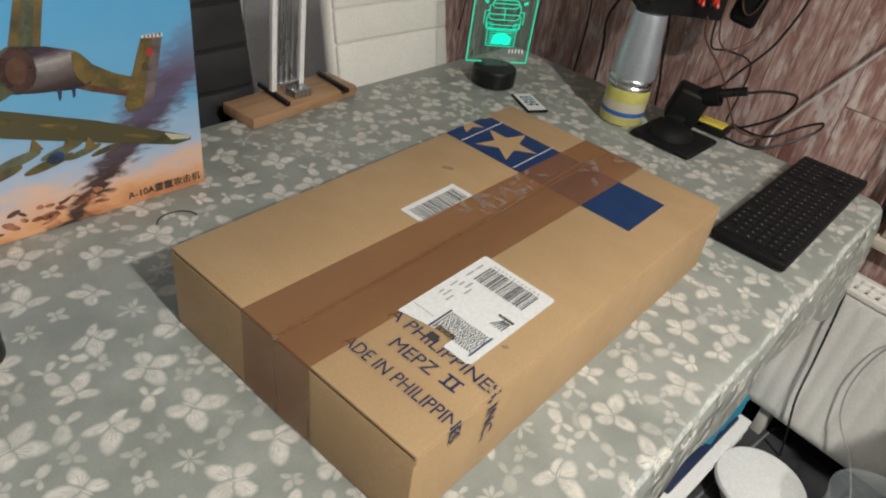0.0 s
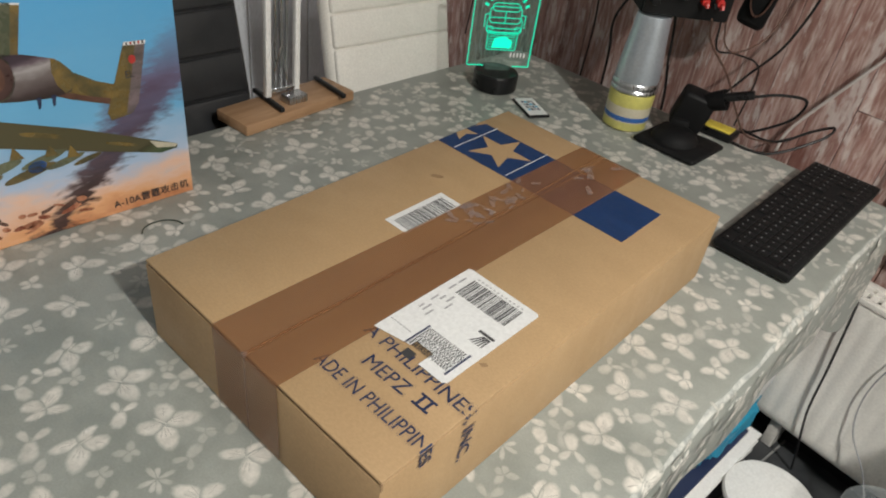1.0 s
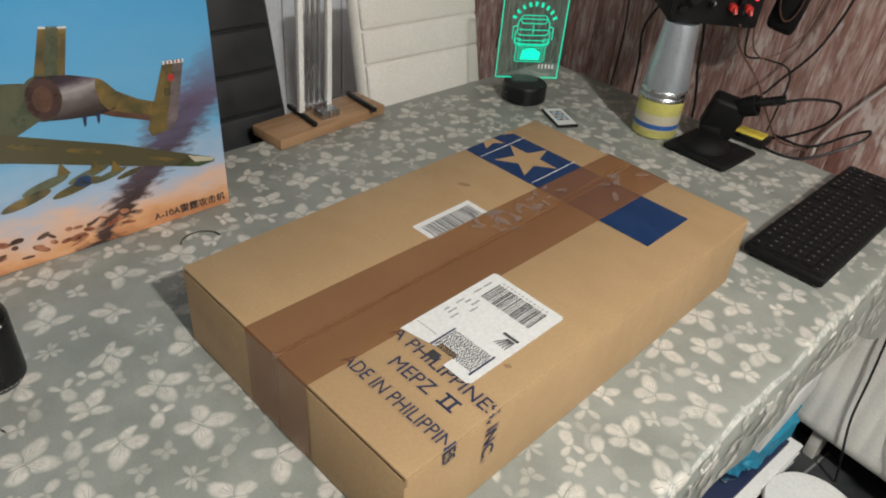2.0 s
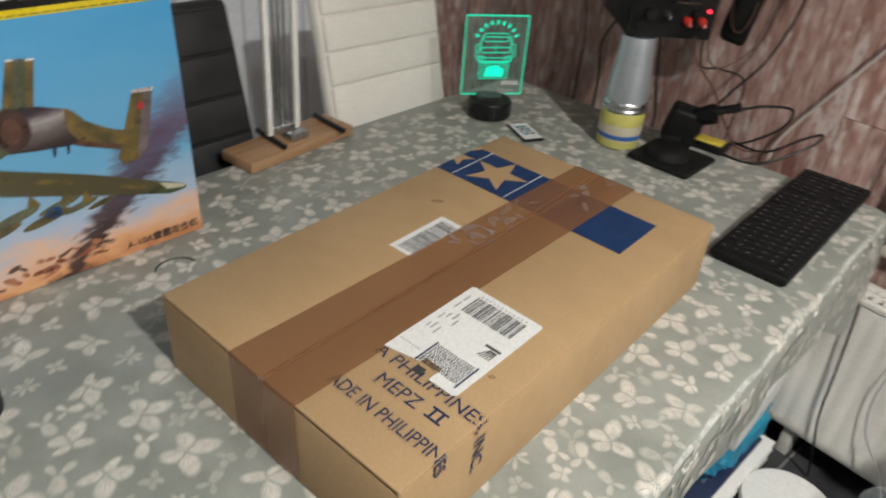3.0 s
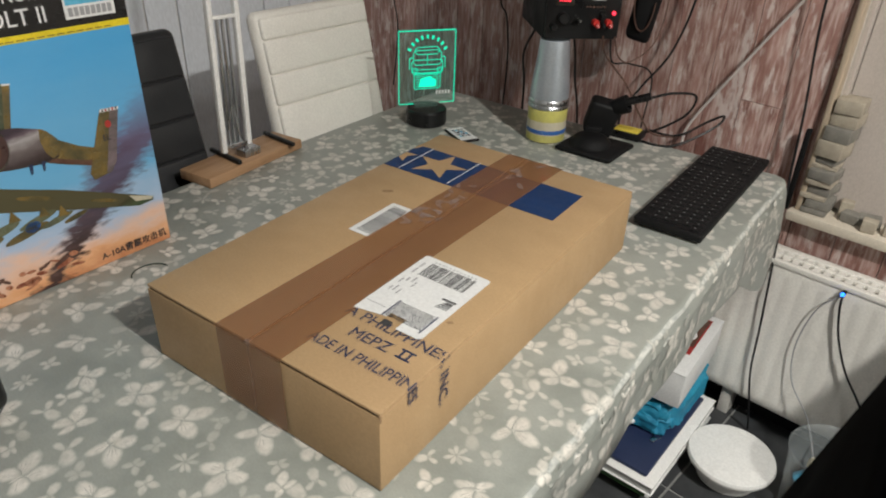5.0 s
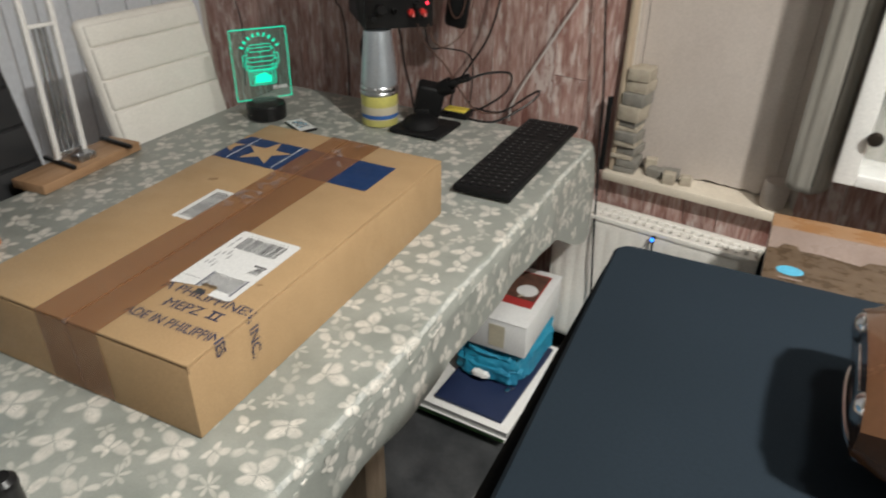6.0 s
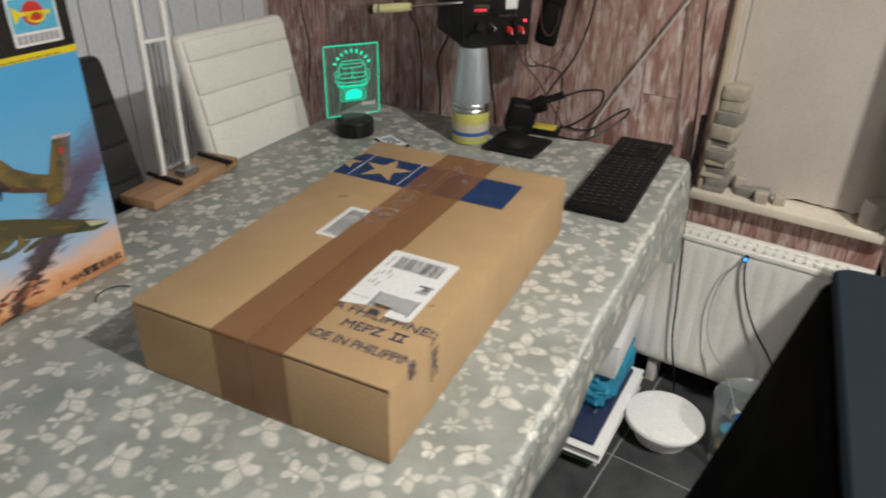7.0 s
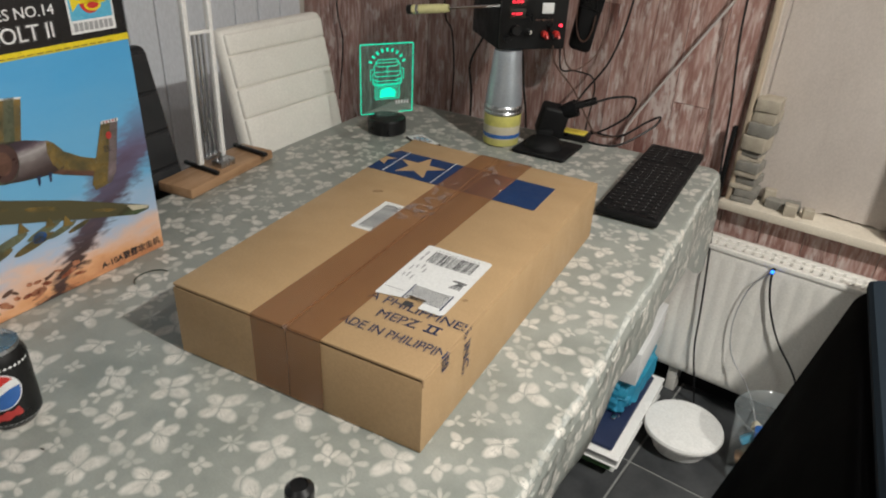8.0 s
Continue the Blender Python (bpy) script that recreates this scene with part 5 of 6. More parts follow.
cable("test_lead", [(-0.345, 1.662, 1.020), (-0.348, 1.690, 0.960), (-0.330, 1.740, 0.950), (-0.325, 1.850, 0.900), (-0.345, 1.880, 0.757)], 0.0020, "rubber", "thin black test lead from the power supply")
cable("white_cable", [(-0.020, 1.992, 1.180), (-0.052, 1.992, 1.130), (-0.150, 1.992, 0.965), (-0.262, 1.992, 0.770), (-0.275, 1.985, 0.70)], 0.0038, "white_cable", "dirty white cable running slantwise across the planks")
cable("wall_cable", [(-0.020, 1.965, 1.40), (-0.017, 1.965, 1.14), (-0.012, 1.965, 1.034), (0.006, 1.965, 0.868), (0.018, 1.955, 0.735), (0.040, 1.925, 0.590), (0.062, 1.887, 0.470), (0.075, 1.884, 0.330), (0.085, 1.884, 0.200), (0.110, 1.884, 0.085), (0.12, 1.90, 0.006)], 0.0028, "rubber", "thin black cable hanging past the sill and radiator")

pouch = thing("tool_pouch", pose(-0.385, 1.880, 1.045, 0, 0, 25) @ Matrix.Diagonal((0.72, 1.0, 0.9, 1.0)), "black hanging pouch with coiled leads beside the instrument", "pouch")
part("body", box(-0.045, 0.040, -0.022, 0.022, -0.085, 0.130, 0.018, 3, m=pose(0, 0, 0, 0, 10, 0)), "black_matt", pouch)
part("flap", box(-0.047, 0.042, -0.026, -0.020, 0.040, 0.130, 0.004, 2, m=pose(0, 0, 0, 0, 10, 0)), "black", pouch)
part("strap", tube([(0.0, 0.02, 0.12), (0.03, 0.08, 0.22), (0.04, 0.105, 0.34)], 0.004, 8), "rubber", pouch)
for k in range(2):
    part("coil", tube([(0.034 * math.cos(a) - 0.005, -0.029 - 0.003 * k, 0.035 + 0.085 * math.sin(a)) for a in [2 * math.pi * i / 12 + k * 0.4 for i in range(12)]], 0.0022, 6, 4), "brown_print" if k else "rubber", pouch)

# thin loop of wire lying on the cloth
ring = part("wire_loop", tube([(-0.548 + 0.026 * math.cos(a), 0.655 + 0.030 * math.sin(a), TZ + 0.0035) for a in [radians(95 + 18 * i) for i in range(10)]], 0.0011, 6, 4), "ring_green")
tagged(ring, "thin dark green wire loop lying on tablecloth", "wire")

# ------------------------------------------------------------------ radiator
rad = thing("radiator", pose(0, 0, 0), "white panel radiator with ribbed front and slotted top grille", "radiator")
RX0, RX1, RZ0, RZ1 = -0.060, 0.980, 0.095, 0.524
rb = bmesh.new()
pitch = 0.0395
n = int((RX1 - RX0 - 0.03) / pitch)
xs = [RX0]
prof = [(RX0, 1.906), (RX0 + 0.006, 1.899)]
for i in range(n):
    x = RX0 + 0.022 + i * pitch
    prof += [(x, 1.899), (x + 0.005, 1.9008), (x + 0.014, 1.9008), (x + 0.019, 1.899)]
prof += [(RX1 - 0.006, 1.899), (RX1, 1.906)]
lo = [rb.verts.new((x, y, RZ0 + 0.030)) for x, y in prof]
hi = [rb.verts.new((x, y, RZ1 - 0.040)) for x, y in prof]
fl = [rb.verts.new((x, 1.899, RZ0 + 0.014)) for x, y in prof]
fh = [rb.verts.new((x, 1.899, RZ1 - 0.026)) for x, y in prof]
b0 = [rb.verts.new((x, 1.906, RZ0)) for x, y in prof]
t0 = [rb.verts.new((x, 1.902, RZ1 - 0.004)) for x, y in prof]
for a, b in ((b0, fl), (fl, lo), (lo, hi), (hi, fh), (fh, t0)):
    for i in range(len(prof) - 1):
        rb.faces.new((a[i], a[i + 1], b[i + 1], b[i]))
part("front_sheet", rb, "radiator", rad, "pressed steel front with vertical ribs")
part("back_sheet", box(RX0, RX1, 1.975, 1.984, RZ0, RZ1, 0.002), "radiator", rad)
part("side_cover", box(RX0 - 0.002, RX0 + 0.002, 1.900, 1.984, RZ0, RZ1, 0.001), "radiator", rad)
part("side_cover", box(RX1 - 0.002, RX1 + 0.002, 1.900, 1.984, RZ0, RZ1, 0.001), "radiator", rad)
part("grille_bed", box(RX0, RX1, 1.906, 1.976, RZ1 - 0.022, RZ1 - 0.016), "grey_board", rad)
for y0, y1 in ((1.897, 1.914), (1.940, 1.946), (1.966, 1.986)):
    part("grille_rail", box(RX0 - 0.003, RX1 + 0.003, y0, y1, RZ1 - 0.012, RZ1 + 0.002, 0.002), "radiator", rad)
slat_me = finish(box(-0.0075, 0.0075, 1.913, 1.967, RZ1 - 0.010, RZ1 - 0.001), "grille_slat")
slat_me.materials.append(M["radiator"])
for i in range(int((RX1 - RX0) / 0.024)):
    ob = part("grille_slat", slat_me, "radiator", rad, soft=False)
    ob.location.x = RX0 + 0.014 + i * 0.024
for x in (0.05, 0.85):
    part("bracket", box(x - 0.015, x + 0.015, 1.983, 2.006, 0.20, 0.50, 0.002), "radiator", rad)
part("foot", box(0.02, 0.05, 1.92, 1.97, 0.0, RZ0 + 0.01, 0.003), "radiator", rad)
part("foot", box(0.87, 0.90, 1.92, 1.97, 0.0, RZ0 + 0.01, 0.003), "radiator", rad)

chg = thing("charging_cable", pose(0, 0, 0), "black charging cable with glowing blue tip on radiator", "cable")
part("lead", tube([(0.222, 1.890, 0.505), (0.226, 1.886, 0.470), (0.245, 1.884, 0.400), (0.285, 1.880, 0.320), (0.345, 1.865, 0.250), (0.40, 1.80, 0.19), (0.43, 1.74, 0.17)], 0.0028, 7), "rubber", chg)
part("plug", box(0.217, 0.227, 1.885, 1.8985, 0.502, 0.516, 0.002), "black", chg)
part("light", lathe([(0.0045, 0), (0.0045, 0.005), (0.002, 0.006)], 14, m=pose(0.222, 1.885, 0.510, 90)), "led_blue", chg, "glowing blue light")
cable("grey_wire", [(0.216, 1.890, 0.500), (0.180, 1.886, 0.440), (0.165, 1.884, 0.330), (0.185, 1.880, 0.230), (0.250, 1.85, 0.170), (0.300, 1.760, 0.150), (0.320, 1.745, 0.08)], 0.0018, "ink_grey", "thin grey wire hanging from the radiator into bin")

# ------------------------------------------------------------------ things on the floor
bowl = thing("white_basin", pose(0.145, 1.706, 0.0), "round white lidded tub standing on slate tiles", "tub")
part("body", lathe([(0.060, 0.0), (0.074, 0.004), (0.088, 0.044), (0.092, 0.056)], 48), "white_gloss", bowl)
part("lid", lathe([(0.092, 0.055), (0.105, 0.057), (0.107, 0.066), (0.104, 0.073), (0.096, 0.075), (0.004, 0.0735)], 48), "white_gloss", bowl, "flat white lid with rounded rim")

bin_ = thing("clear_bin", pose(0.352, 1.715, 0.0), "round clear plastic bin holding coloured odds and ends", "bin")
part("wall", lathe([(0.076, 0.0), (0.079, 0.003), (0.098, 0.210), (0.102, 0.214), (0.099, 0.216), (0.095, 0.208), (0.076, 0.008), (0.004, 0.006)], 40), "bin_plastic", bin_, "clear plastic wall")
rnd = random.Random(8)
for k in range(22):
    a, r = rnd.uniform(0, 6.28), rnd.uniform(0.005, 0.050)
    s = rnd.uniform(0.018, 0.034)
    part("scrap", box(-s, s, -s * 0.55, s * 0.55, -s * 0.30, s * 0.30, 0.003, 1, m=pose(r * math.cos(a), r * math.sin(a), 0.026 + k * 0.0062, rnd.uniform(-35, 35), rnd.uniform(-35, 35), rnd.uniform(0, 180))), ("oak", "beige", "blue", "ink_grey", "red", "oak", "sponge", "logo_blue", "beige")[k % 9], bin_)

mags = thing("magazine_stack", pose(-0.005, 1.470, 0.0, 0, 0, 4), "stack of magazines lying on the slate floor", "magazines")
rnd = random.Random(2)
for k in range(7):
    dx, dy = rnd.uniform(-0.012, 0.010), rnd.uniform(-0.015, 0.010)
    part("magazine", box(-0.230 + dx, 0.040 + dx, 0.010 + dy, 0.390 + dy, k * 0.0078, k * 0.0078 + 0.0072, 0.0015, 1, m=pose(0, 0, 0, 0, 0, rnd.uniform(-2, 2))), ("magazine", "paper", "green", "magazine", "paper", "magazine", "ink_grey")[k], mags)
folder = thing("white_folder", pose(0.062, 1.452, 0.0560, 0, 0, 4), "thick white folder lying on magazines", "folder")
part("cover", box(-0.290, 0.0, 0.0, 0.400, 0.0, 0.0035, 0.001), "white_gloss", folder)
part("pages", box(-0.286, -0.003, 0.004, 0.396, 0.0035, 0.0245), "magazine", folder)
part("cover", box(-0.290, 0.0, 0.0, 0.400, 0.0245, 0.028, 0.001), "white_gloss", folder)
navy = part("notebook", box(-0.230, -0.026, 0.020, 0.372, 0, 0.012, 0.004, 2), "navy")
navy.matrix_world = pose(0.062, 1.452, 0.0855, 0, 0, 4)
tagged(navy, "dark navy notebook with soft cover on folder", "notebook")


def crumpled(w, d, h, seed, puff=0.35):
    """Soft bag: a rounded block with creases."""
    bm = bmesh.new()
    bmesh.ops.create_icosphere(bm, subdivisions=5, radius=1.0)
    for v in bm.verts:
        c = v.co.copy()
        s = Vector([math.copysign(abs(q) ** puff, q) if abs(q) > 1e-6 else 0 for q in c])
        k = noise.fractal(c * 2.3 + Vector((seed, 0, 0)), 1.0, 2.0, 4) * 0.16
        s *= 1 + k
        v.co = Vector((s.x * w / 2, s.y * d / 2, max(s.z, -0.8) * h / 2 + 0.8 * h / 2))
    return bm


bag = part("fabric_bag", crumpled(0.215, 0.290, 0.122, 3, 0.55), "cyan")
bag.matrix_world = pose(-0.100, 1.730, 0.0985, 0, 0, 6)
tagged(bag, "crumpled bright cyan fabric bag under white carton", "bag")
part("front_pocket", crumpled(0.190, 0.110, 0.070, 8, 0.6), "cyan", bag, "slumped front pocket of the bag").matrix_local = pose(-0.004, -0.098, 0.001)
part("tag", crumpled(0.050, 0.022, 0.020, 5, 0.7), "white_gloss", bag, "white cloth tag").matrix_local = pose(-0.010, -0.158, 0.020)
clip = thing("key_ring", pose(-0.010, 1.600, 0.0990), "small shiny metal key ring lying on the notebook", "key ring")
part("ring", tube([(0.011 * math.cos(a), 0.011 * math.sin(a), 0.0015) for a in [2 * math.pi * i / 12 for i in range(13)]], 0.0013, 6, 3), "chrome", clip)
part("tag", box(-0.006, 0.006, -0.030, -0.010, 0, 0.004, 0.001), "chrome", clip)

wbox = thing("white_carton", pose(0.022, 1.600, 0.2105, 0, 0, 7), "white carton with red printed picture on its lid", "box")
part("body", box(-0.165, 0, 0, 0.285, 0, 0.098, 0.003), "paper", wbox)
part("lid", box(-0.166, 0.001, -0.001, 0.286, 0.0985, 0.1015, 0.001), "paper", wbox)
part("tape_patch", sheet(rect(-0.105, -0.060, 0.015, 0.085), 0.0014, 0.0002, plane="xz"), "beige", wbox)
part("picture", sheet(rect(-0.128, -0.022, 0.085, 0.262), 0.1018), "red_print", wbox, "red printed picture")
part("picture_scene", sheet(rect(-0.124, -0.026, 0.120, 0.256), 0.1022), "brown_print", wbox)
part("picture_disc", sheet(ellipse(-0.062, 0.165, 0.030, 0.030), 0.1026), "paper", wbox, "white printed disc")
part("picture_stem", sheet([(-0.078, 0.126), (-0.070, 0.126), (-0.060, 0.142), (-0.068, 0.142)], 0.1026), "beige", wbox)

# ------------------------------------------------------------------ dark padded cabinet with a model car on it
block = thing("padded_trunk", pose(0.418, 0.962, 0.0, 0, 0, 7.6), "tall black vinyl trunk with flat slate-blue padded top", "trunk")
bb = bmesh.new()
BT, X1 = 1.000, 0.95
low = [(-0.20, 0.03), (X1, 0.03), (X1, -0.86), (-0.20, -0.86)]
high = [(0.004, -0.004), (X1, -0.004), (X1, -0.84), (0.004, -0.84)]
vl = [bb.verts.new((x, y, 0.0)) for x, y in low]
vh = [bb.verts.new((x, y, BT - 0.010)) for x, y in high]
bb.faces.new(list(reversed(vl)))
bb.faces.new(vh)
for i in range(4):
    bb.faces.new((vl[i], vl[(i + 1) % 4], vh[(i + 1) % 4], vh[i]))
bmesh.ops.bevel(bb, geom=list(bb.edges), offset=0.020, segments=4, profile=0.5, affect="EDGES")
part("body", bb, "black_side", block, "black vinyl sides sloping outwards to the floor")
tb = bmesh.new()
corner = []
for cx, cy, a0 in ((X1 - 0.035, -0.038, 90), (0.038, -0.038, 180), (0.038, -0.80, 270), (X1 - 0.035, -0.80, 0)):
    for k in range(7):
        a = radians(a0 - 0 + 15 * k - 0)
        corner.append((cx + 0.034 * math.cos(a), cy + 0.034 * math.sin(a)))
corner = [(X1 - 0.004, -0.84), (X1 - 0.004, -0.004)] + [(0.024 + 0.016 * math.cos(radians(90 + 15 * k)), -0.020 + 0.016 * math.sin(radians(90 + 15 * k))) for k in range(7)] + [(0.064 + 0.034 * math.cos(radians(180 + 15 * k)), -0.806 + 0.034 * math.sin(radians(180 + 15 * k))) for k in range(7)]
lo = [tb.verts.new((x, y, BT - 0.0098)) for x, y in corner]
mid = [tb.verts.new((x, y, BT - 0.004)) for x, y in corner]
cxm, cym = X1 / 2, -0.42
hi = [tb.verts.new((x + (0.004 if x < cxm else -0.004), y + (0.004 if y < cym else -0.004), BT)) for x, y in corner]
tb.faces.new(list(reversed(lo)))
tb.faces.new(hi)
for a, b in ((lo, mid), (mid, hi)):
    for i in range(len(corner)):
        j = (i + 1) % len(corner)
        tb.faces.new((a[i], a[j], b[j], b[i]))
part("padded_top", tb, "slate_top", block, "flat slate-blue vinyl top with rounded corners")

car = thing("model_car", pose(0.886, 0.797, BT + 0.0005, 0, 0, 186) @ Matrix.Diagonal((1.72, 1.72, 2.05, 1.0)), "bronze vintage model car with chrome bumper on trunk", "model car")


def car_body(stations):
    """Loft of cross-sections (x, half width, low, high, top half width)."""
    bm = bmesh.new()
    rings = []
    for x, w, z0, z1, tw in stations:
        pts = [(-w * 0.9, z0), (-w, z0 + (z1 - z0) * 0.3), (-w, z0 + (z1 - z0) * 0.65), (-tw, z1 - (z1 - z0) * 0.08), (-tw * 0.6, z1), (0, z1 + 0.001), (tw * 0.6, z1), (tw, z1 - (z1 - z0) * 0.08), (w, z0 + (z1 - z0) * 0.65), (w, z0 + (z1 - z0) * 0.3), (w * 0.9, z0)]
        rings.append([bm.verts.new((x, y, z)) for y, z in pts])
    for a, b in zip(rings, rings[1:]):
        for i in range(len(a)):
            j = (i + 1) % len(a)
            bm.faces.new((a[i], a[j], b[j], b[i]))
    bm.faces.new(rings[0])
    bm.faces.new(list(reversed(rings[-1])))
    return bm


part("body", car_body([(-0.118, 0.036, 0.020, 0.040, 0.026), (-0.105, 0.047, 0.014, 0.050, 0.036), (-0.05, 0.050, 0.012, 0.054, 0.040), (0.03, 0.050, 0.012, 0.054, 0.040), (0.075, 0.050, 0.012, 0.050, 0.038), (0.108, 0.050, 0.014, 0.045, 0.040), (0.121, 0.046, 0.018, 0.038, 0.034)]), "bronze", car, "metallic bronze bodywork")
part("cabin", car_body([(-0.080, 0.038, 0.050, 0.053, 0.030), (-0.055, 0.040, 0.050, 0.078, 0.028), (-0.005, 0.040, 0.050, 0.080, 0.028), (0.040, 0.038, 0.050, 0.054, 0.028)]), "dark_glass", car, "dark tinted windows")
part("roof", car_body([(-0.058, 0.030, 0.076, 0.0800, 0.026), (-0.030, 0.032, 0.0775, 0.0835, 0.028), (-0.002, 0.030, 0.0775, 0.0815, 0.026)]), "bronze", car)
for sx in (-0.070, 0.072):
    for sy in (-0.044, 0.044):
        wheel = part("wheel", lathe([(0.017, -0.007), (0.0195, -0.005), (0.0195, 0.005), (0.017, 0.007)], 24, m=pose(sx, sy, 0.0195, 90)), "black_matt", car)
        part("rim", lathe([(0.0125, -0.0076), (0.0125, 0.0076), (0.006, 0.009), (0.002, 0.009)], 18, m=pose(sx, sy, 0.0195, 90)), "chrome", wheel)
for sy in (-0.031, 0.031):
    part("headlight", lathe([(0.0066, 0), (0.0066, 0.003), (0.0050, 0.0050), (0.002, 0.006)], 16, m=pose(0.1185, sy, 0.0300, 0, 90, 0)), "chrome", car, "round chrome headlight")
part("bumper", tube([(0.1165, -0.036, 0.013), (0.1205, -0.020, 0.013), (0.1215, 0.0, 0.013), (0.1205, 0.020, 0.013), (0.1165, 0.036, 0.013)], 0.0014, 8), "chrome", car, "chrome front bumper")
part("grille", box(0.117, 0.1218, -0.018, 0.018, 0.022, 0.030, 0.001), "chrome", car)
for sy in (-0.018, 0.0, 0.018):
    part("trim_strip", tube([(0.118, sy * 0.8, 0.0385), (0.105, sy, 0.0455), (0.078, sy, 0.0520)], 0.0010, 6), "chrome", car)

# ------------------------------------------------------------------ display cabinet, curtain and picture box by the window
glassc = thing("display_cabinet", pose(0.578, 1.858, 0.777, 0, 0, 1.0), "white wall cabinet with glass door and dark round knob", "cabinet")
CW, CD, CH = 0.60, 0.150, 1.16
part("bottom", box(0, CW, 0.020, CD, 0, 0.018, 0.001), "white_gloss", glassc)
part("top", box(0, CW, 0.020, CD, CH - 0.018, CH, 0.001), "white_gloss", glassc)
part("side", box(0, 0.018, 0.020, CD, 0.018, CH - 0.018, 0.001), "white_gloss", glassc)
part("side", box(CW - 0.018, CW, 0.020, CD, 0.018, CH - 0.018, 0.001), "white_gloss", glassc)
part("back", box(0.018, CW - 0.018, CD - 0.010, CD, 0.018, CH - 0.018), "grey_fabric", glassc)
for z in (0.2310, 0.56):
    part("shelf", box(0.018, CW - 0.018, 0.035, CD - 0.010, z, z + 0.008, 0.001), "pane", glassc, "clear glass shelf")
door = part("door", box(0.002, 0.044, 0, 0.019, 0.002, CH - 0.002, 0.003), "white_gloss", glassc, "white framed glass door")
part("door_rail", box(0.044, CW - 0.044, 0, 0.019, 0.002, 0.028, 0.003), "white_gloss", door)
part("door_rail", box(0.044, CW - 0.044, 0, 0.019, CH - 0.04, CH - 0.002, 0.003), "white_gloss", door)
part("door_stile", box(CW - 0.044, CW - 0.002, 0, 0.019, 0.002, CH - 0.002, 0.003), "white_gloss", door)
pn = part("pane", box(0.042, CW - 0.042, 0.007, 0.011, 0.026, CH - 0.038), "pane", door, "clear glass pane")
pn.visible_shadow = False
part("knob", lathe([(0.006, 0), (0.006, 0.012), (0.014, 0.014), (0.0155, 0.022), (0.012, 0.027), (0.003, 0.028)], 24, m=pose(0.054, 0.0075, 0.1130, 90)), "dark_glass", door, "dark polished knob")

toy = thing("toy_car", pose(0.714, 1.935, 1.0165, 0, 0, 172) @ Matrix.Scale(1.7, 4), "small light blue toy car on a glass cabinet shelf", "toy car")
part("body", car_body([(-0.060, 0.020, 0.010, 0.022, 0.014), (-0.052, 0.025, 0.008, 0.026, 0.020), (0.045, 0.025, 0.008, 0.026, 0.020), (0.060, 0.018, 0.010, 0.020, 0.012)]), "toy_blue", toy)
part("cabin", car_body([(-0.040, 0.020, 0.025, 0.027, 0.015), (-0.025, 0.021, 0.025, 0.040, 0.015), (0.005, 0.021, 0.025, 0.040, 0.015), (0.022, 0.020, 0.025, 0.027, 0.015)]), "dark_glass", toy)
for sx in (-0.035, 0.035):
    for sy in (-0.022, 0.022):
        part("wheel", lathe([(0.010, -0.004), (0.011, -0.003), (0.011, 0.003), (0.010, 0.004)], 16, m=pose(sx, sy, 0.011, 90)), "chrome", toy)

cur = thing("rolled_curtain", pose(0.527, 1.950, 0.0), "grey fabric curtain gathered in a long vertical roll", "curtain")
cb = bmesh.new()
rings = []
for z, k in ((0.715, 0.80), (0.722, 0.96), (0.735, 1.0), (0.80, 1.0), (1.2, 1.02), (1.6, 1.0), (2.10, 0.98)):
    ring_v = []
    for i in range(48):
        a = 2 * math.pi * i / 48
        r = 0.040 * k * (1 + 0.07 * math.sin(5 * a + z * 2) + 0.05 * math.sin(9 * a))
        ring_v.append(cb.verts.new((r * 1.1 * math.cos(a), r * math.sin(a), z)))
    rings.append(ring_v)
for a, b in zip(rings, rings[1:]):
    for i in range(48):
        cb.faces.new((a[i], a[(i + 1) % 48], b[(i + 1) % 48], b[i]))
cb.faces.new(list(reversed(rings[0])))
cb.faces.new(rings[-1])
part("roll", cb, "grey_fabric", cur)
part("seam", tube([(0.016, -0.0415, 0.74), (0.018, -0.0425, 1.2), (0.016, -0.0415, 2.1)], 0.0022, 6), "dark_seam", cur)
part("hook", tube([(0, 0, 2.09), (0, 0.03, 2.12), (0, 0.065, 2.12)], 0.005, 8), "chrome", cur)
pot = part("grey_jar", lathe([(0.024, 0), (0.029, 0.004), (0.032, 0.040), (0.030, 0.062), (0.027, 0.067), (0.024, 0.065)], 28), "blind")
pot.matrix_world = pose(0.462, 2.012, 0.6258)
tagged(pot, "small pale grey jar standing on the window sill", "jar")

pb_m = pose(0.522, 1.600, 0.645, -75, 0, 8) @ Matrix.Diagonal((1.0, 0.6, 1.50, 1.0))
# unseen block added to carry the box; depth set by its radiator shadow
box_support = part("low_cupboard", box(0.500, 0.985, 1.700, 1.870, 0, 0.640, 0.004), "black_side")
tagged(box_support, "plain black block added unseen under the picture box", "cupboard")
pbox = thing("picture_box", pb_m, "flat box with painted desert scene lying on added block", "box")
part("body", box(0, 0.420, 0, 0.050, 0, 0.145, 0.002), "dune", pbox)


def pane_art(name, poly, material, depth, label=""):
    return part(name, sheet(poly, 0.0002 + depth * 0.0002, 0.0002, plane="xz"), material, pbox, label, soft=False)


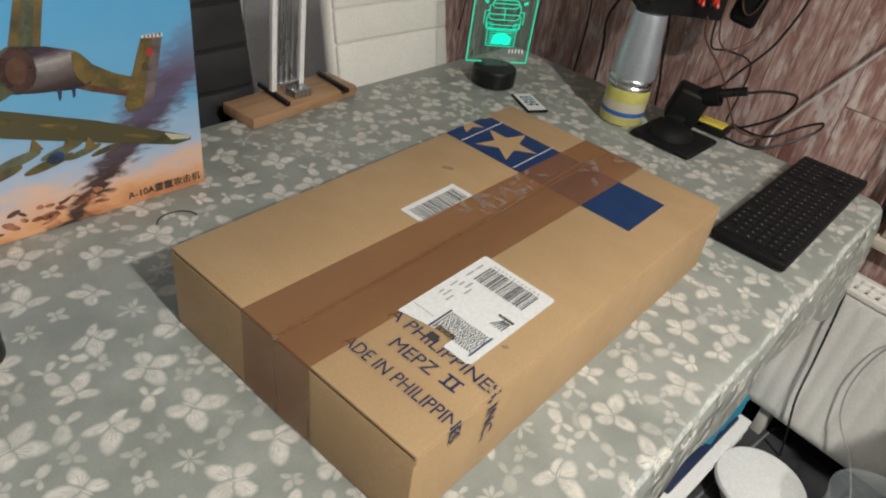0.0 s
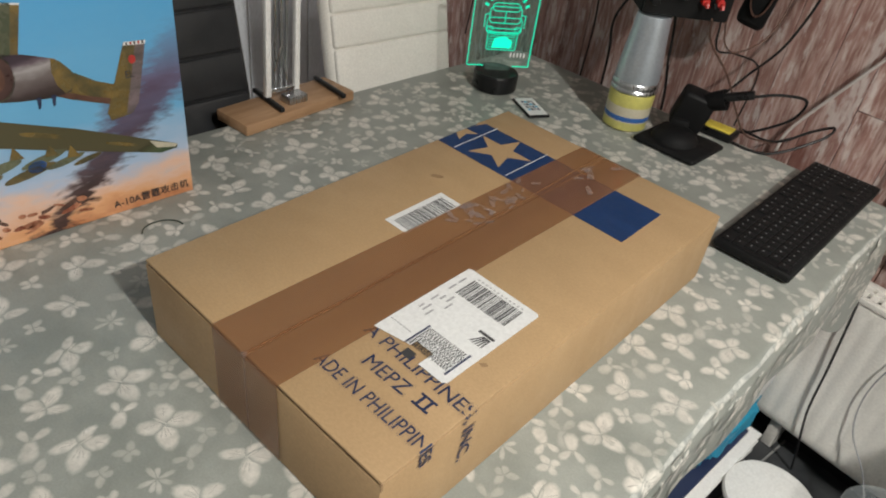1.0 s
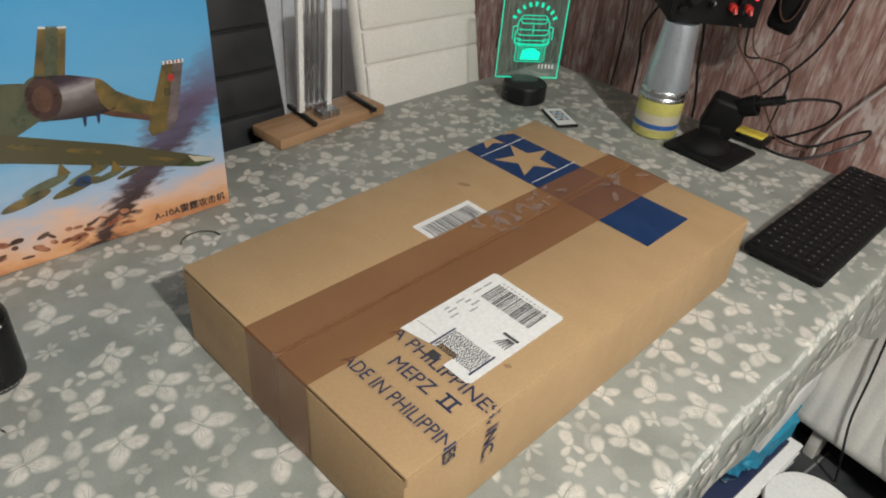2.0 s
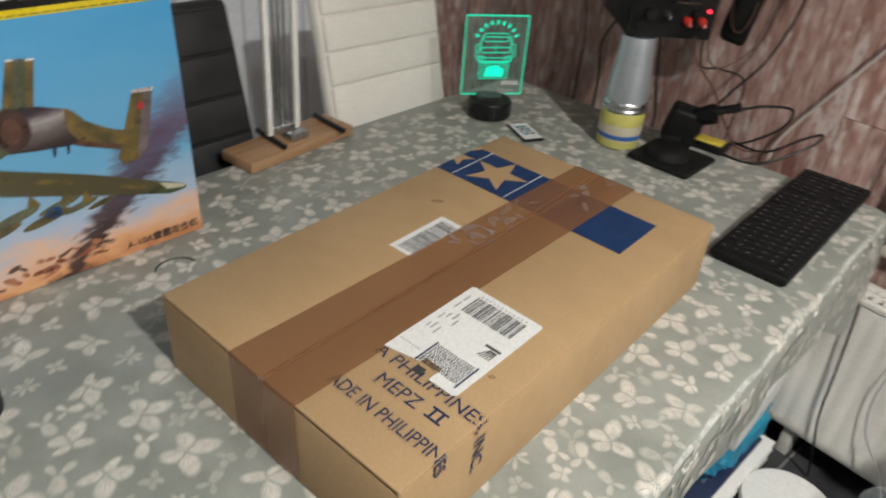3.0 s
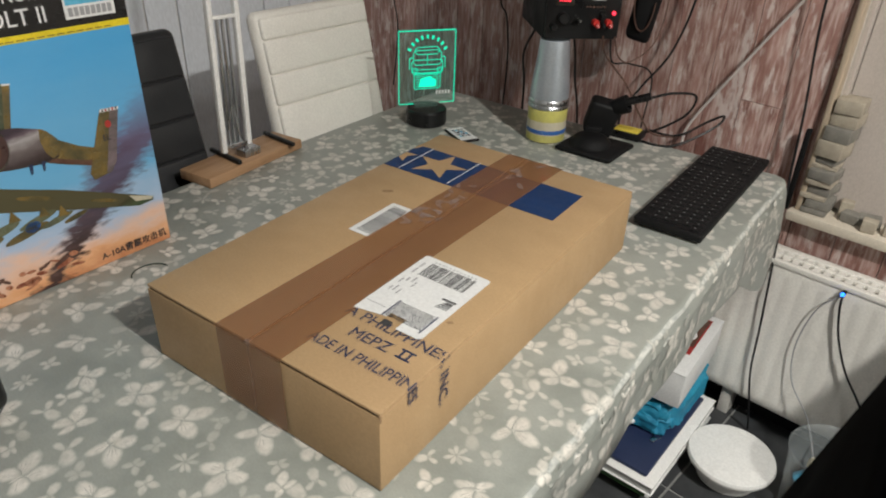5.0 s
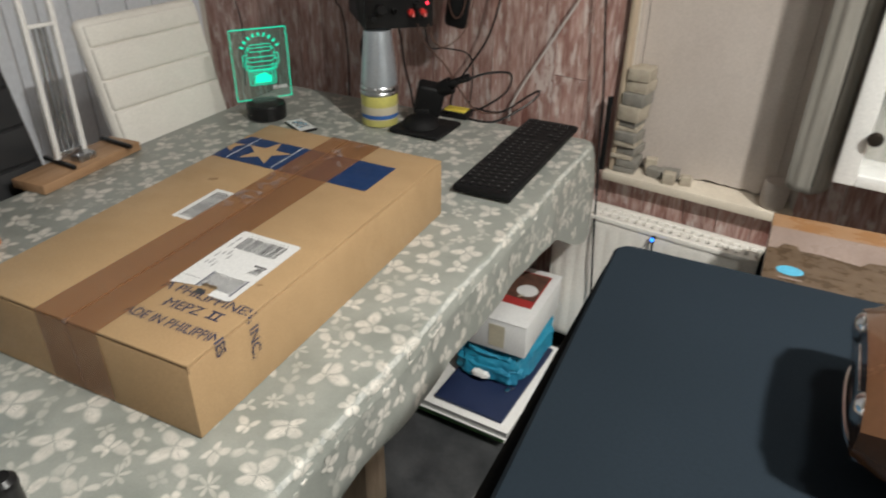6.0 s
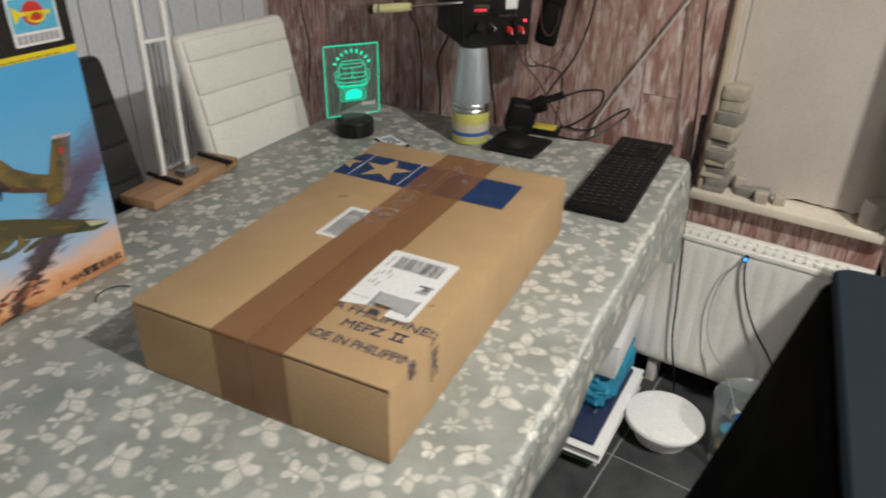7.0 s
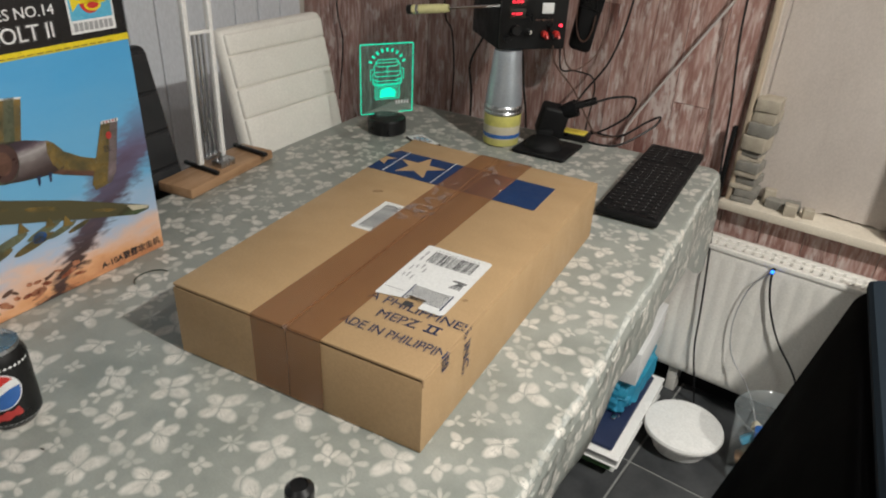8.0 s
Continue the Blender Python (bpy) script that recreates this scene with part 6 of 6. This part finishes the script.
pane_art("painted_sky", rect(0.001, 0.419, 0.112, 0.144), "orange_sky", 1, "orange painted sky")
pane_art("painted_haze", [(0.001, 0.070), (0.10, 0.074), (0.24, 0.062), (0.419, 0.070), (0.419, 0.114), (0.001, 0.116)], "haze", 2, "pinkish painted haze")
pane_art("painted_ridge", [(0.015, 0.066), (0.030, 0.082), (0.055, 0.082), (0.065, 0.070), (0.085, 0.072), (0.10, 0.066)], "dune", 3)
pane_art("painted_ridge", [(0.15, 0.050), (0.19, 0.078), (0.28, 0.080), (0.34, 0.060)], "dune", 3)
pane_art("badge", ellipse(0.050, 0.030, 0.026, 0.009, 0.0), "logo_blue", 4, "light blue oval badge")
pane_art("bar", rect(0.030, 0.075, 0.0135, 0.0165), "haze", 4)
# white line drawn along the bottom of the face
pane_art("white_edge", rect(0.0, 0.42, 0.0005, 0.0060), "title_white", 5, "white line along the bottom")

# ------------------------------------------------------------------ little boards on the sill
rnd = random.Random(5)
z = 0.6255
for k in range(12):
    hgt = (0.016, 0.022, 0.012, 0.024, 0.014, 0.026, 0.012, 0.018, 0.040, 0.034, 0.030, 0.032)[k]
    blk = part("board_block", box(-0.029, 0.029, -0.033, 0.033, 0, hgt, 0.003, 2), "stone" if k in (2, 4, 6, 8, 10, 11) else "grey_board")
    blk.matrix_world = pose(0.078 + rnd.uniform(-0.009, 0.009), 2.018 + rnd.uniform(-0.007, 0.007), z, 0, 0, rnd.uniform(-7, 7))
    tagged(blk, "weathered beige block in a stack on window sill", "block", "stacked blocks")
    z += hgt + 0.0004
for x, y, s, h in ((0.160, 2.020, 0.020, 0.024), (0.198, 2.034, 0.024, 0.022), (0.206, 1.996, 0.016, 0.030), (0.247, 2.010, 0.014, 0.026), (0.140, 2.044, 0.015, 0.040)):
    blk = part("board_block", box(-s, s, -s * 0.8, s * 0.8, 0, h, 0.002, 1), "grey_board" if s > 0.018 else "stone")
    blk.matrix_world = pose(x, y, 0.6255, 0, 0, rnd.uniform(-15, 15))
    tagged(blk, "small loose weathered block on the window sill", "block", "loose blocks")
strip = part("dark_strip", box(0.019, 0.030, 1.972, 1.988, 0.626, 0.83, 0.002), "black_matt")
tagged(strip, "narrow black strip standing at the sill's end", "strip")

# ------------------------------------------------------------------ ceiling lamps
# unseen housings; the third only goes with the added fill
for nm, p in (("ceiling_lamp", LAMP_A), ("ceiling_lamp", LAMP_B), ("ceiling_lamp", FILL_C)):
    cl = thing(nm, pose(p[0], p[1], TOP), "round white ceiling lamp added out of view, switched on", "lamp", "ceiling lamps")
    part("housing", lathe([(0.11, -0.048), (0.115, -0.044), (0.115, -0.004), (0.09, 0.0)], 32), "white_gloss", cl)
    part("diffuser", lathe([(0.100, -0.052), (0.104, -0.050), (0.104, -0.0485)], 32), "lamp_glow", cl)

# ------------------------------------------------------------------ planks, panels and tiles
plank_cache = {}


def plank(x0, x1, z0, z1, parent):
    key = (round(x1 - x0, 3), round(z1 - z0, 3))
    if key not in plank_cache:
        me = finish(box(0, key[0] - 0.0014, -0.012, 0.0, 0, key[1] - 0.0014, 0.0014, 1), "plank")
        me.materials.append(M["plank"])
        plank_cache[key] = me
    ob = part("plank", plank_cache[key], "plank", parent, soft=False)
    ob.location = (x0, WALL_Y + 0.012, z0)


rnd = random.Random(21)
x = LEFT_X + 0.002
while x < 1.60:
    w = rnd.choice((0.088, 0.098, 0.108))
    x1 = x + w
    if x1 < 0.044 or x > 0.505:
        cut = rnd.choice((0.62, 0.85, 0.98, 1.08, 1.24))
        if rnd.random() < 0.25:
            plank(x, x1, 0.003, cut, WALL_N)
            plank(x, x1, cut, TOP, WALL_N)
        else:
            plank(x, x1, 0.003, TOP, WALL_N)
    else:
        x1 = min(x1, 0.512)
        if x < 0.040 < x1:
            x1 = 0.040
            plank(x, x1, 0.003, 1.0, WALL_N)
            plank(x, x1, 1.0, TOP, WALL_N)
        else:
            plank(x, x1, 0.003, 0.598, WALL_N)
    x = x1

panel_me = finish(box(0, 0.010, 0, 0.0955, 0.0, TOP - 0.004, 0.003, 2), "wall_panel")
panel_me.materials.append(M["white_panel"])
y = BACK_Y + 0.01
while y < WALL_Y - 0.09:
    ob = part("wall_panel", panel_me, "white_panel", WALL_W, soft=False)
    ob.location = (LEFT_X, y, 0.002)
    y += 0.0995

TILE = 0.452
tile_me = finish(box(0.003, TILE - 0.003, 0.003, TILE - 0.003, -0.004, 0.0, 0.0012, 1), "tile")
tile_me.materials.append(M["slate"])
FLOOR = bpy.data.objects["floor"]
for ix in range(-3, 6):
    for iy in range(-9, 1):
        x, y = 0.062 + ix * TILE, 1.560 + iy * TILE
        if x + TILE > RIGHT_X or x < LEFT_X or y < BACK_Y:
            continue
        ob = part("tile", tile_me, "slate", FLOOR, soft=False)
        ob.location = (x, y, -0.0002)
